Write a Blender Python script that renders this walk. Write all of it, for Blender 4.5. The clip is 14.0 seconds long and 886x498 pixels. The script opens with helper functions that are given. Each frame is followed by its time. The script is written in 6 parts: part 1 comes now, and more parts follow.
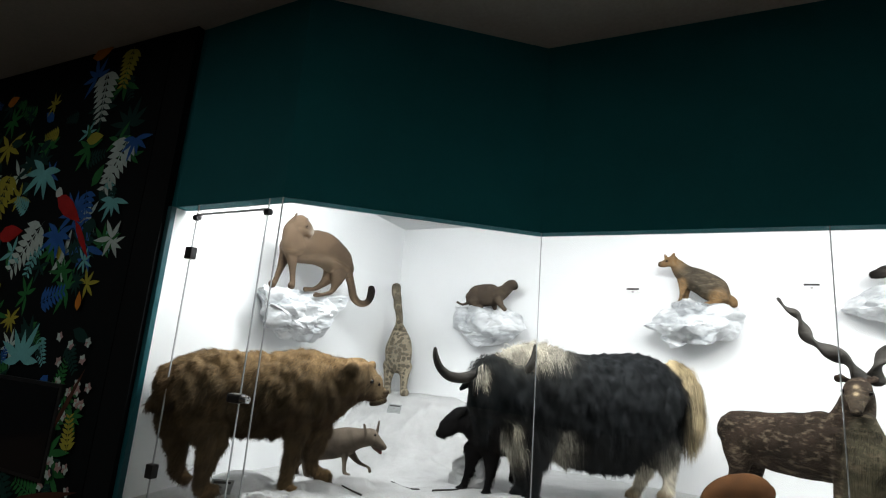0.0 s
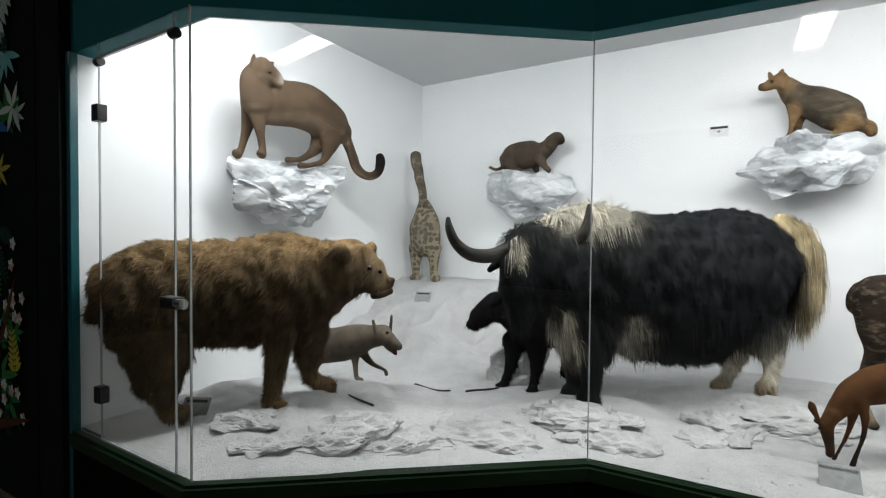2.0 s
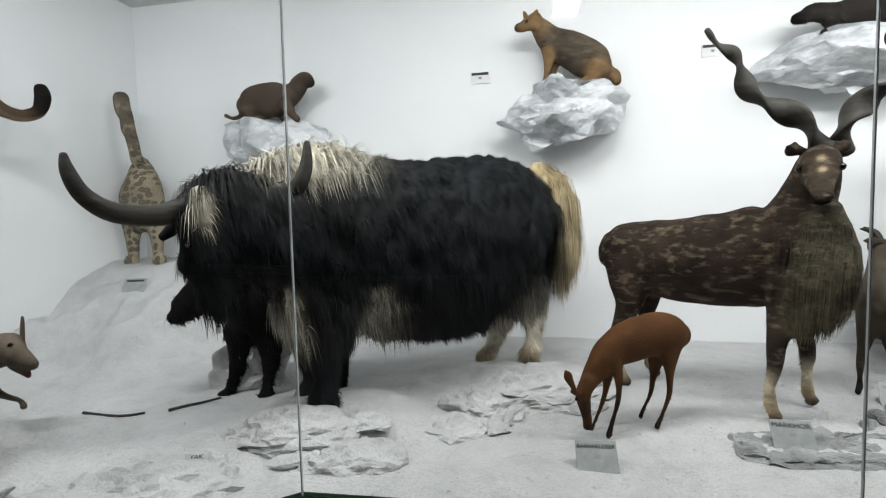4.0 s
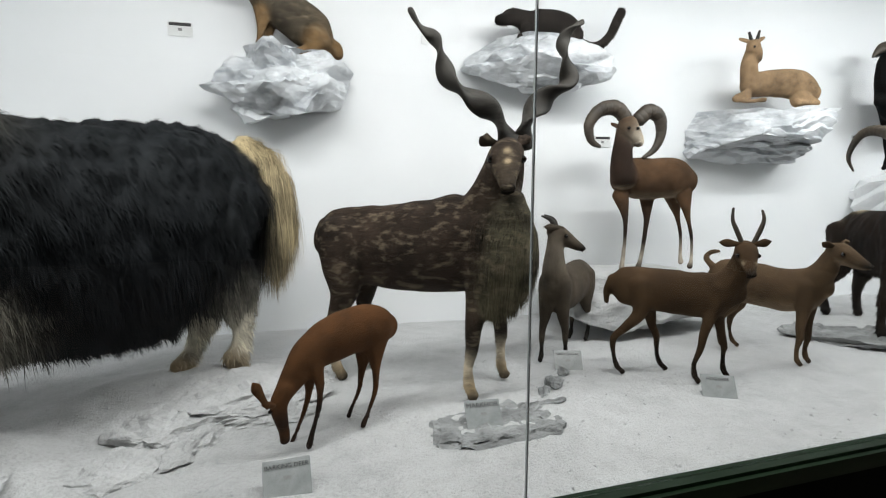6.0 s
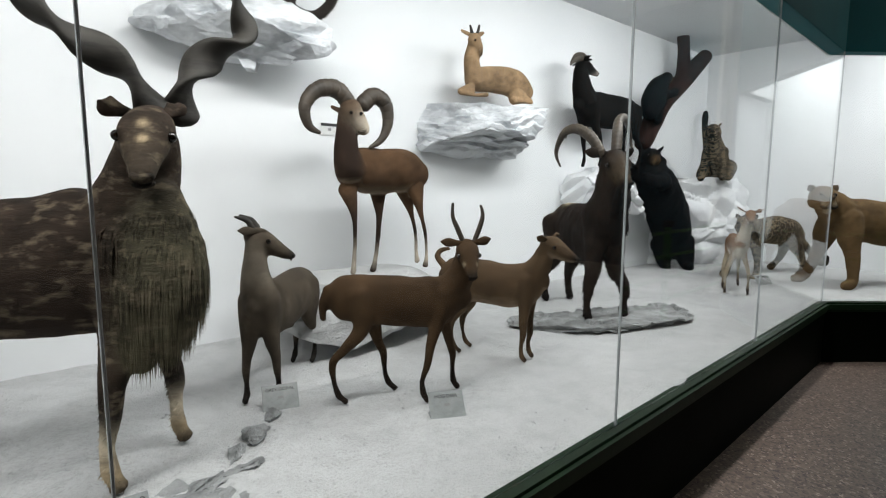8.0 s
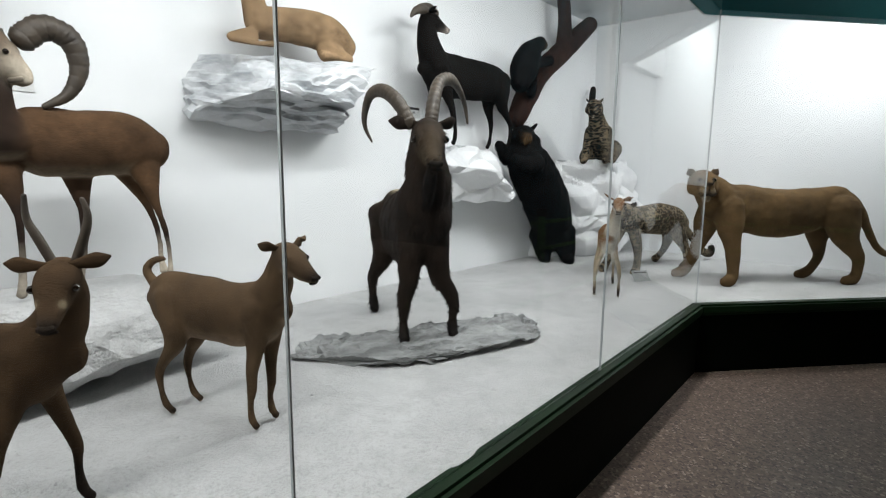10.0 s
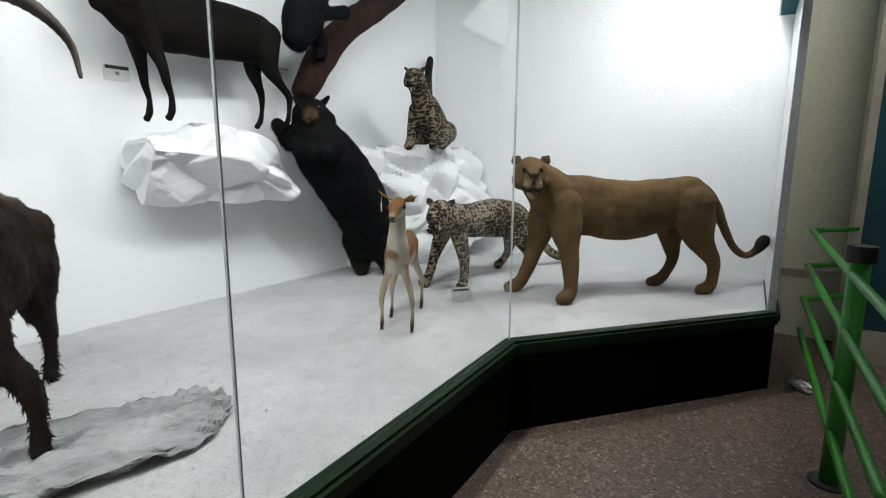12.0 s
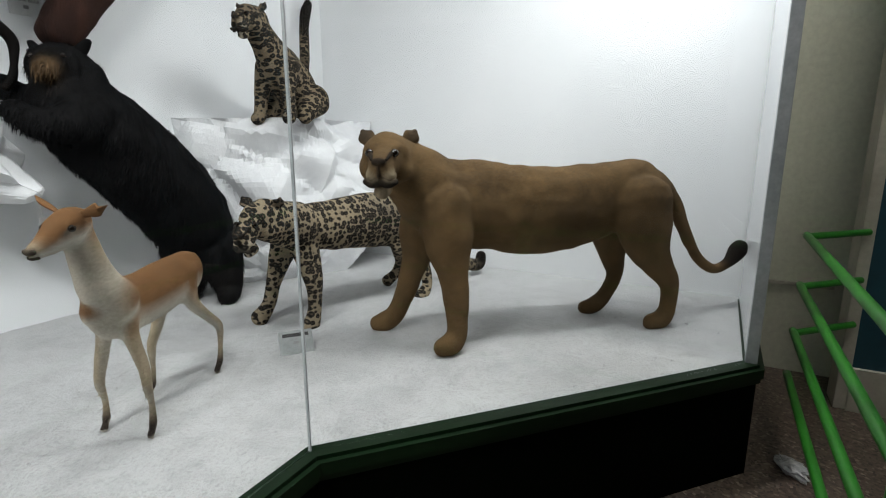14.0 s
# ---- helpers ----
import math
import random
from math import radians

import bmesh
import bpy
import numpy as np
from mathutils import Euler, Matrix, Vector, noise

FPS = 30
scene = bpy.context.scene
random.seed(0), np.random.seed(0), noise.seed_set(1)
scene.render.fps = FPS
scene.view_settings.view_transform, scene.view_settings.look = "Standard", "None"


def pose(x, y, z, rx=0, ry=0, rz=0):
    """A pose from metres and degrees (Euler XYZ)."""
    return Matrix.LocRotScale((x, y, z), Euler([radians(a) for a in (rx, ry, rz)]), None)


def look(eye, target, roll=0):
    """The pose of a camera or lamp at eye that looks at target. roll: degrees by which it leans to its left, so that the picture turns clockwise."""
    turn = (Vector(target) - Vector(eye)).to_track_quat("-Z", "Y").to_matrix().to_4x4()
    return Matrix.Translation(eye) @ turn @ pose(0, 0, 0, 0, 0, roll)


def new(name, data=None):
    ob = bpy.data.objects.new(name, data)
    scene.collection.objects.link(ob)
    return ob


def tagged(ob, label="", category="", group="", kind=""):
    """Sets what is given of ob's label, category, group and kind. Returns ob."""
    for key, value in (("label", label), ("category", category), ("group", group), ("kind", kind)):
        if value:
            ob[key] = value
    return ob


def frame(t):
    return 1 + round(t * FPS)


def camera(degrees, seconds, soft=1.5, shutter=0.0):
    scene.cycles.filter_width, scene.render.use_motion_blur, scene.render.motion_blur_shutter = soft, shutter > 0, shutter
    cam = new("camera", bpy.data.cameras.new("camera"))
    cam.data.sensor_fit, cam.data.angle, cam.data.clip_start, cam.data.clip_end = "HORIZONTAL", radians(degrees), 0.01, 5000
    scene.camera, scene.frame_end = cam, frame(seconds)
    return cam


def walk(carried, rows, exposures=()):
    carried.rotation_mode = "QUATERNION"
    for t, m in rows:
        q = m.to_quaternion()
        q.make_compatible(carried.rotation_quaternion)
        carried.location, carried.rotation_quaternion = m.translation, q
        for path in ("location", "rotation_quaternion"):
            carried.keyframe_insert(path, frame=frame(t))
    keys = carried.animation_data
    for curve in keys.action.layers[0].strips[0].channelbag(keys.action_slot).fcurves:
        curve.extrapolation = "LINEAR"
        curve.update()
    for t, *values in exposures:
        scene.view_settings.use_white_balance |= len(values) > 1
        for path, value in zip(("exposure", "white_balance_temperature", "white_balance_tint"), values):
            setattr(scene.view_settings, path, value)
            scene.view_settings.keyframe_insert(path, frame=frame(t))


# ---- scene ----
cam = camera(81.6, 14.0, 1.1)
PATH = [
    (0, (0.285, 0.254, 1.746), (-0.547, 2.029, 2.144), 4.6),
    (0.5, (0.146, 0.552, 1.734), (-0.722, 2.336, 1.991), 3.5),
    (1, (0.049, 0.847, 1.724), (-0.872, 2.617, 1.866), 2.6),
    (1.5, (0.049, 1.142, 1.701), (-0.946, 2.876, 1.741), 1.2),
    (2, (-0.012, 1.409, 1.685), (-1.013, 3.139, 1.633), 0.5),
    (2.2, (-0.037, 1.51, 1.687), (-1.016, 3.252, 1.606), 0.3),
    (4.3, (0.166, 2.368, 1.54), (-0.015, 4.354, 1.383), -1.0),
    (4.5, (0.178, 2.368, 1.562), (0.083, 4.357, 1.376), -0.6),
    (5, (0.21, 2.427, 1.566), (0.358, 4.411, 1.354), -0.4),
    (5.5, (0.274, 2.528, 1.557), (0.647, 4.48, 1.331), -0.0),
    (6, (0.427, 2.615, 1.563), (1.013, 4.514, 1.338), 0.2),
    (6.5, (0.543, 2.699, 1.561), (1.364, 4.509, 1.344), 0.2),
    (7, (0.65, 2.823, 1.559), (1.687, 4.519, 1.34), 0.1),
    (7.5, (0.769, 2.919, 1.559), (1.978, 4.496, 1.333), -0.1),
    (8, (0.993, 2.977, 1.554), (2.333, 4.442, 1.315), 0.2),
    (8.2, (1.114, 2.989, 1.552), (2.493, 4.418, 1.312), 0.2),
    (10.3, (2.534, 3.02, 1.552), (4.08, 4.25, 1.247), 0.3),
    (10.5, (2.692, 3.003, 1.546), (4.27, 4.195, 1.248), 0.0),
    (11, (3.102, 2.982, 1.559), (4.724, 4.11, 1.246), 0.2),
    (11.5, (3.539, 2.926, 1.567), (5.206, 3.981, 1.234), 0.4),
    (12, (3.94, 2.917, 1.56), (5.635, 3.921, 1.216), 0.3),
    (12.5, (4.308, 2.917, 1.566), (6.022, 3.881, 1.204), 0.2),
    (13, (4.686, 2.869, 1.571), (6.41, 3.807, 1.185), -0.0),
    (13.5, (5.072, 2.901, 1.549), (6.811, 3.805, 1.146), 0.0),
    (14, (5.417, 2.921, 1.547), (7.143, 3.842, 1.129), -0.1),
]
walk(cam, [(t, look(eye, target, roll)) for t, eye, target, roll in PATH], [(0, 0.45), (1, 0.3), (2.2, 0.0), (4.5, -0.06), (6.0, -0.15), (8.0, -0.17), (10.5, -0.13), (11.5, -0.05), (14, -0.05)])

# ---- light ----
world = bpy.data.worlds.new("world")
world.use_nodes = True
world.node_tree.nodes["Background"].inputs[0].default_value = (0.02, 0.022, 0.025, 1)
world.node_tree.nodes["Background"].inputs[1].default_value = 0.2
scene.world = world


def tube_light(x, y, z, length, watts, turn=0.0, tip=20.0, tint=(0.995, 0.99, 0.995)):
    """A strip lamp hung behind the fascia, tipped towards the back wall."""
    lamp = bpy.data.lights.new("strip_lamp", "AREA")
    lamp.shape, lamp.size, lamp.size_y, lamp.energy, lamp.color = "RECTANGLE", length, 0.16, watts, tint
    new("strip_lamp", lamp).matrix_world = pose(x, y, z, tip, 0, turn)


for x in (0.3, 2.1, 3.9, 5.7):
    tube_light(x, 4.32, 3.3, 1.3, 42, tint=(1.0, 0.975, 0.965) if x < 3 else (0.995, 0.99, 0.995))
tube_light(-1.75, 3.65, 3.3, 1.2, 47, 38)
tube_light(-2.7, 3.15, 3.3, 0.8, 15)
tube_light(7.6, 3.55, 3.3, 1.2, 34, -42)
tube_light(8.6, 3.1, 3.3, 0.7, 15)

# ---- materials ----
def nodes_of(name):
    m = bpy.data.materials.new(name)
    m.use_nodes = True
    t = m.node_tree
    return m, t, t.nodes["Principled BSDF"]


def add(t, kind, **values):
    n = t.nodes.new(kind)
    for k, v in values.items():
        n.inputs[k].default_value = v
    return n


def ramp(t, source, stops):
    n = t.nodes.new("ShaderNodeValToRGB")
    e = n.color_ramp.elements
    while len(e) < len(stops):
        e.new(0.5)
    for el, (p, c) in zip(e, stops):
        el.position, el.color = p, (*c, 1)
    t.links.new(source, n.inputs[0])
    return n.outputs[0]


def mix(t, mode, fac, a, b):
    n = t.nodes.new("ShaderNodeMix")
    n.data_type, n.blend_type = "RGBA", mode
    for s, v in ((n.inputs[0], fac), (n.inputs[6], a), (n.inputs[7], b)):
        if isinstance(v, bpy.types.NodeSocket):
            t.links.new(v, s)
        else:
            s.default_value = v if isinstance(v, (int, float)) else (*v, 1)
    return n.outputs[2]


def coords(t, scale=(1, 1, 1)):
    c, m = t.nodes.new("ShaderNodeTexCoord"), t.nodes.new("ShaderNodeMapping")
    m.inputs["Scale"].default_value = scale
    t.links.new(c.outputs["Object"], m.inputs[0])
    return m.outputs[0]


def noise_of(t, vec, scale, detail=5.0, rough=0.6):
    n = add(t, "ShaderNodeTexNoise", Scale=scale, Detail=detail, Roughness=rough)
    t.links.new(vec, n.inputs["Vector"])
    return n.outputs["Fac"]


def bump(t, b, height, strength, dist=0.01):
    n = add(t, "ShaderNodeBump", Strength=strength, Distance=dist)
    t.links.new(height, n.inputs["Height"])
    t.links.new(n.outputs[0], b.inputs["Normal"])


def surface(name, dark, light, scale, rough=0.6, fine=60.0, strength=0.3, dist=0.004, stretch=(1, 1, 1), metal=0.0, spec=0.5, lo=0.3, hi=0.7, grain=0.5):
    m, t, b = nodes_of(name)
    v = coords(t, stretch)
    big, small = noise_of(t, v, scale), noise_of(t, v, fine, 3.0)
    c = ramp(t, big, [(lo, dark), (hi, light)])
    c = mix(t, "MULTIPLY", grain, c, ramp(t, small, [(0.3, (0.75, 0.75, 0.75)), (0.7, (1, 1, 1))]))
    t.links.new(c, b.inputs["Base Color"])
    b.inputs["Roughness"].default_value, b.inputs["Metallic"].default_value = rough, metal
    b.inputs["Specular IOR Level"].default_value = spec
    bump(t, b, small, strength, dist)
    return m


WHITE_WALL = surface("white_wall_paint", (0.76, 0.78, 0.79), (0.84, 0.85, 0.86), 0.7, 0.6, 40, 0.004, 0.002, grain=0.02)
# white put in for the case's reflection in the oblique end glass
WHITE_REFLECTION = surface("white_for_glass_reflection", (0.74, 0.76, 0.78), (0.8, 0.81, 0.83), 1.5, 0.2, 20, 0.02, 0.002, grain=0.05)
CASE_CEILING = surface("grey_white_ceiling", (0.55, 0.57, 0.58), (0.66, 0.67, 0.68), 0.6, 0.75, 40, 0.05, 0.003, grain=0.05)
TEAL = surface("teal_wall_paint", (0.004, 0.095, 0.11), (0.006, 0.125, 0.145), 0.8, 0.7, 45, 0.12, 0.003, spec=0.15, grain=0.2)
TEAL_FRAME = surface("teal_gloss_paint", (0.006, 0.07, 0.085), (0.009, 0.09, 0.105), 2.0, 0.35, 45, 0.1, 0.002)
PLINTH = surface("black_green_paint", (0.0008, 0.0016, 0.001), (0.0016, 0.003, 0.0018), 2.0, 0.6, 50, 0.15, 0.002, spec=0.03)
GREEN_TRIM = surface("dark_green_gloss_paint", (0.003, 0.012, 0.004), (0.006, 0.022, 0.007), 3.0, 0.45, 60, 0.15, 0.002, stretch=(1, 1, 6), spec=0.2)
RAIL_GREEN = surface("bright_green_gloss_paint", (0.02, 0.17, 0.015), (0.04, 0.26, 0.028), 6.0, 0.38, 70, 0.25, 0.001)
RAIL_CAP = surface("black_rubber_cap", (0.006, 0.007, 0.006), (0.014, 0.016, 0.014), 9.0, 0.6)
BEIGE = surface("beige_wall_paint", (0.6, 0.62, 0.51), (0.72, 0.73, 0.61), 1.1, 0.6, 30, 0.12, 0.003)
BEIGE_TRIM = surface("worn_cream_door_frame", (0.38, 0.36, 0.3), (0.55, 0.53, 0.46), 2.5, 0.5, 30, 0.2, 0.002)
BLUE = surface("deep_blue_wall_paint", (0.006, 0.05, 0.075), (0.012, 0.085, 0.12), 1.3, 0.55, 25, 0.15, 0.003)
HALL_WALL = surface("dark_hall_wall_paint", (0.02, 0.03, 0.033), (0.03, 0.045, 0.05), 0.9, 0.7, 30, 0.1, 0.003)
HALL_CEILING = surface("dull_hall_ceiling", (0.34, 0.33, 0.3), (0.44, 0.43, 0.4), 0.7, 0.8, 30, 0.1, 0.003)
BLACK_METAL = surface("black_metal", (0.006, 0.006, 0.007), (0.014, 0.014, 0.015), 12.0, 0.35, 80, 0.1, 0.001)
CHROME = surface("brushed_steel", (0.5, 0.5, 0.5), (0.65, 0.65, 0.65), 9.0, 0.25, 90, 0.1, 0.001, metal=1.0)
SILICONE = surface("grey_glass_edge", (0.36, 0.39, 0.4), (0.48, 0.51, 0.52), 5.0, 0.25, 40, 0.1, 0.001)
ROCK_WHITE = surface("white_painted_rock", (0.66, 0.67, 0.69), (0.8, 0.81, 0.82), 2.5, 0.6, 28, 0.3, 0.012, lo=0.34, hi=0.52)
ROCK_SILVER = surface("silver_grey_painted_rock", (0.36, 0.38, 0.4), (0.66, 0.68, 0.7), 3.0, 0.4, 24, 0.35, 0.008, stretch=(1, 1, 2.2), lo=0.36, hi=0.55)
ROCK_GREY = surface("grey_slate_rock", (0.16, 0.165, 0.165), (0.4, 0.41, 0.41), 3.2, 0.75, 22, 0.9, 0.02, stretch=(1, 2.5, 3), lo=0.32, hi=0.68)
BARK = surface("dark_brown_log", (0.012, 0.006, 0.005), (0.045, 0.02, 0.014), 5.0, 0.85, 40, 0.7, 0.01, stretch=(2, 2, 0.5), spec=0.1)
CARD = surface("white_label_card", (0.66, 0.67, 0.66), (0.75, 0.76, 0.75), 9.0, 0.4, 50, 0.03, 0.001)
ACRYLIC = surface("frosted_acrylic", (0.26, 0.275, 0.275), (0.36, 0.375, 0.375), 9.0, 0.25, 50, 0.03, 0.001)
INK = surface("black_ink", (0.012, 0.012, 0.012), (0.02, 0.02, 0.02), 9.0, 0.6)
INK_GREY = surface("grey_ink", (0.2, 0.2, 0.2), (0.26, 0.26, 0.26), 9.0, 0.6)
STICK = surface("dark_twig", (0.02, 0.018, 0.016), (0.05, 0.045, 0.04), 9.0, 0.8)
MURAL_BLACK = surface("black_print_ground", (0.003, 0.004, 0.005), (0.006, 0.008, 0.009), 1.5, 0.8, 40, 0.05, 0.001, spec=0.1)
PLASTIC = surface("crumpled_clear_plastic", (0.35, 0.36, 0.37), (0.6, 0.62, 0.63), 30.0, 0.15, 50, 0.6, 0.01)
SCREEN = surface("dark_screen_glass", (0.003, 0.003, 0.004), (0.005, 0.005, 0.006), 2.0, 0.12, 40, 0.01, 0.001)


def make_sand():
    m, t, b = nodes_of("white_sand")
    v = coords(t)
    big, mid, fine = noise_of(t, v, 0.9, 6), noise_of(t, v, 9.0, 6, 0.7), noise_of(t, v, 85.0, 4, 0.7)
    c = ramp(t, big, [(0.28, (0.46, 0.465, 0.465)), (0.6, (0.62, 0.625, 0.625))])
    c = mix(t, "MULTIPLY", 0.75, c, ramp(t, mid, [(0.3, (0.8, 0.8, 0.8)), (0.55, (1, 1, 1))]))
    c = mix(t, "MULTIPLY", 0.85, c, ramp(t, fine, [(0.32, (0.62, 0.62, 0.62)), (0.5, (1, 1, 1))]))
    t.links.new(c, b.inputs["Base Color"])
    b.inputs["Roughness"].default_value = 0.9
    add_up = t.nodes.new("ShaderNodeMath")
    add_up.operation = "ADD"
    t.links.new(mid, add_up.inputs[0]), t.links.new(fine, add_up.inputs[1])
    bump(t, b, add_up.outputs[0], 0.7, 0.018)
    return m


def make_terrazzo():
    m, t, b = nodes_of("brown_terrazzo")
    v = coords(t)
    chips = add(t, "ShaderNodeTexVoronoi", Scale=75.0, Randomness=1.0)
    t.links.new(v, chips.inputs["Vector"])
    stain, blot = noise_of(t, v, 1.1, 5), noise_of(t, v, 14.0, 5)
    c = ramp(t, chips.outputs["Color"], [(0.1, (0.036, 0.027, 0.021)), (0.35, (0.098, 0.071, 0.055)), (0.75, (0.152, 0.113, 0.088)), (0.97, (0.34, 0.285, 0.24))])
    c = mix(t, "MULTIPLY", 0.6, c, ramp(t, stain, [(0.3, (0.6, 0.58, 0.56)), (0.65, (1, 1, 1))]))
    c = mix(t, "MULTIPLY", 0.5, c, ramp(t, blot, [(0.3, (0.7, 0.68, 0.66)), (0.6, (1, 1, 1))]))
    t.links.new(c, b.inputs["Base Color"])
    r = t.nodes.new("ShaderNodeMapRange")
    r.inputs[3].default_value, r.inputs[4].default_value = 0.35, 0.65
    t.links.new(stain, r.inputs[0]), t.links.new(r.outputs[0], b.inputs["Roughness"])
    bump(t, b, chips.outputs["Distance"], 0.12, 0.002)
    return m


def make_glass():
    m = bpy.data.materials.new("clear_pane_glass")
    m.use_nodes = True
    t = m.node_tree
    t.nodes.clear()
    o, mx, f = t.nodes.new("ShaderNodeOutputMaterial"), t.nodes.new("ShaderNodeMixShader"), t.nodes.new("ShaderNodeLayerWeight")
    clear, gloss = add(t, "ShaderNodeBsdfTransparent", Color=(0.965, 0.985, 0.98, 1)), add(t, "ShaderNodeBsdfGlossy", Roughness=0.0, Color=(1, 1, 1, 1))
    up, scale = t.nodes.new("ShaderNodeMath"), t.nodes.new("ShaderNodeMath")
    up.operation, up.inputs[1].default_value = "POWER", 5.0
    scale.operation, scale.inputs[1].default_value, scale.inputs[2].default_value = "MULTIPLY_ADD", 0.6, 0.022
    f.inputs[0].default_value = 0.5
    t.links.new(f.outputs["Facing"], up.inputs[0]), t.links.new(up.outputs[0], scale.inputs[0])
    t.links.new(scale.outputs[0], mx.inputs[0]), t.links.new(clear.outputs[0], mx.inputs[1]), t.links.new(gloss.outputs[0], mx.inputs[2]), t.links.new(mx.outputs[0], o.inputs[0])
    return m


def glow(name, colour, strength):
    m, t, b = nodes_of(name)
    b.inputs["Emission Color"].default_value, b.inputs["Emission Strength"].default_value = (*colour, 1), strength
    return m


def make_coat(name, grain=(55, 140, 140), rough=0.85, spots=None, streaks=None, mottle=(0.48, 1.25), bumpy=0.6, sheen=0.0, spec=0.15):
    """Animal hair: colour laid on the model, broken up by tufts, with spots where the kind has them."""
    m, t, b = nodes_of(name)
    at = t.nodes.new("ShaderNodeAttribute")
    at.attribute_name = "coat"
    v = coords(t)
    tufts, hair = noise_of(t, v, 7.0, 5, 0.65), noise_of(t, coords(t, grain), 1.0, 4, 0.7)
    wide_patch = noise_of(t, v, 2.3, 3)
    lo, hi = mottle
    c = mix(t, "MULTIPLY", 1.0, at.outputs["Color"], ramp(t, tufts, [(0.3, (lo, lo, lo)), (0.7, (hi, hi, hi))]))
    c = mix(t, "MULTIPLY", 0.6, c, ramp(t, hair, [(0.3, (0.6, 0.6, 0.6)), (0.65, (1.1, 1.1, 1.1))]))
    c = mix(t, "MULTIPLY", 1.0, c, ramp(t, wide_patch, [(0.3, (0.72, 0.72, 0.74)), (0.7, (1.22, 1.2, 1.16))]))
    if streaks:
        line = noise_of(t, coords(t, (14, 24, 30)), 1.0, 4, 0.6)
        c = mix(t, "MIX", ramp(t, line, [(0.52, (0, 0, 0)), (0.7, (0.55, 0.55, 0.55))]), c, streaks)
    if spots:
        size, wide, ink = spots
        vo = add(t, "ShaderNodeTexVoronoi", Scale=size, Randomness=0.62)
        wob = add(t, "ShaderNodeTexNoise", Scale=size * 1.6, Detail=2.0)
        t.links.new(v, wob.inputs["Vector"])
        vv = t.nodes.new("ShaderNodeVectorMath")
        vv.operation = "MULTIPLY_ADD"
        vv.inputs[1].default_value = (0.4 / size,) * 3
        t.links.new(wob.outputs["Color"], vv.inputs[0]), t.links.new(coords(t, (1, 0.4, 1)), vv.inputs[2]), t.links.new(vv.outputs[0], vo.inputs["Vector"])
        ring = ramp(t, vo.outputs["Distance"], [(0.0, (0.55, 0.55, 0.55)), (wide * 0.3, (0.7, 0.7, 0.7)), (wide * 0.45, (1, 1, 1)), (wide, (1, 1, 1)), (wide * 1.14, (0, 0, 0))])
        c = mix(t, "MIX", ring, c, ink)
    t.links.new(c, b.inputs["Base Color"])
    b.inputs["Roughness"].default_value, b.inputs["Specular IOR Level"].default_value = rough, spec
    b.inputs["Sheen Weight"].default_value = sheen
    bump(t, b, hair, bumpy, 0.006)
    return m


SAND, TERRAZZO, GLASS = make_sand(), make_terrazzo(), make_glass()
TROFFER = glow("lit_ceiling_panel", (1.0, 0.97, 0.9), 36.0)
COAT = make_coat("short_hair")
COAT_FINE = make_coat("fine_short_hair", mottle=(0.74, 1.12))
COAT_HIDE = make_coat("worn_tawny_hide", mottle=(0.62, 1.2), bumpy=0.7)
COAT_LONG = make_coat("shaggy_hair", (35, 35, 8), 0.8, mottle=(0.6, 1.25))
COAT_DARK = make_coat("black_hair", (40, 40, 10), 0.7, mottle=(0.6, 1.3), spec=0.06)
COAT_SPOTTED = make_coat("leopard_hair", spots=(37.0, 0.5, (0.012, 0.01, 0.008)), mottle=(0.85, 1.1))
COAT_SNOW = make_coat("snow_leopard_hair", spots=(20.0, 0.45, (0.11, 0.095, 0.07)), mottle=(0.8, 1.1))
COAT_PATCHED = make_coat("patchy_winter_hair", (16, 60, 60), mottle=(0.5, 1.5), bumpy=0.8)
COAT_STREAKED = make_coat("streaked_winter_hair", (16, 60, 60), streaks=(0.22, 0.175, 0.12), mottle=(0.4, 1.5), bumpy=0.8)
HORN = surface("dark_horn", (0.016, 0.014, 0.012), (0.05, 0.045, 0.038), 8.0, 0.6, 70, 0.5, 0.004, stretch=(1, 1, 4), spec=0.25)
HORN_BROWN = surface("brown_ringed_horn", (0.022, 0.016, 0.011), (0.075, 0.056, 0.038), 8.0, 0.55, 60, 0.6, 0.004)
EYE_GLASS = surface("black_glass_eye", (0.004, 0.003, 0.002), (0.012, 0.006, 0.003), 20.0, 0.08)

# ---- building helpers ----
def mesh_of(name, bm, mat, smooth=False):
    me = bpy.data.meshes.new(name)
    bmesh.ops.recalc_face_normals(bm, faces=bm.faces[:])
    bm.to_mesh(me)
    bm.free()
    for m in (mat if isinstance(mat, (list, tuple)) else [mat]):
        me.materials.append(m)
    if smooth:
        me.polygons.foreach_set("use_smooth", [True] * len(me.polygons))
    return me


def part(name, bm, mat, parent=None, label="", smooth=False):
    ob = new(name, mesh_of(name, bm, mat, smooth))
    ob.parent = parent
    return tagged(ob, label)


def thing(name, m, label, category, group="", kind=""):
    ob = new(name)
    ob.empty_display_size = 0.1
    ob.matrix_world = m
    return tagged(ob, label, category, group, kind)


def setting(name, bm, mat, label, category):
    return tagged(part(name, bm, mat), label, category, kind="structure")


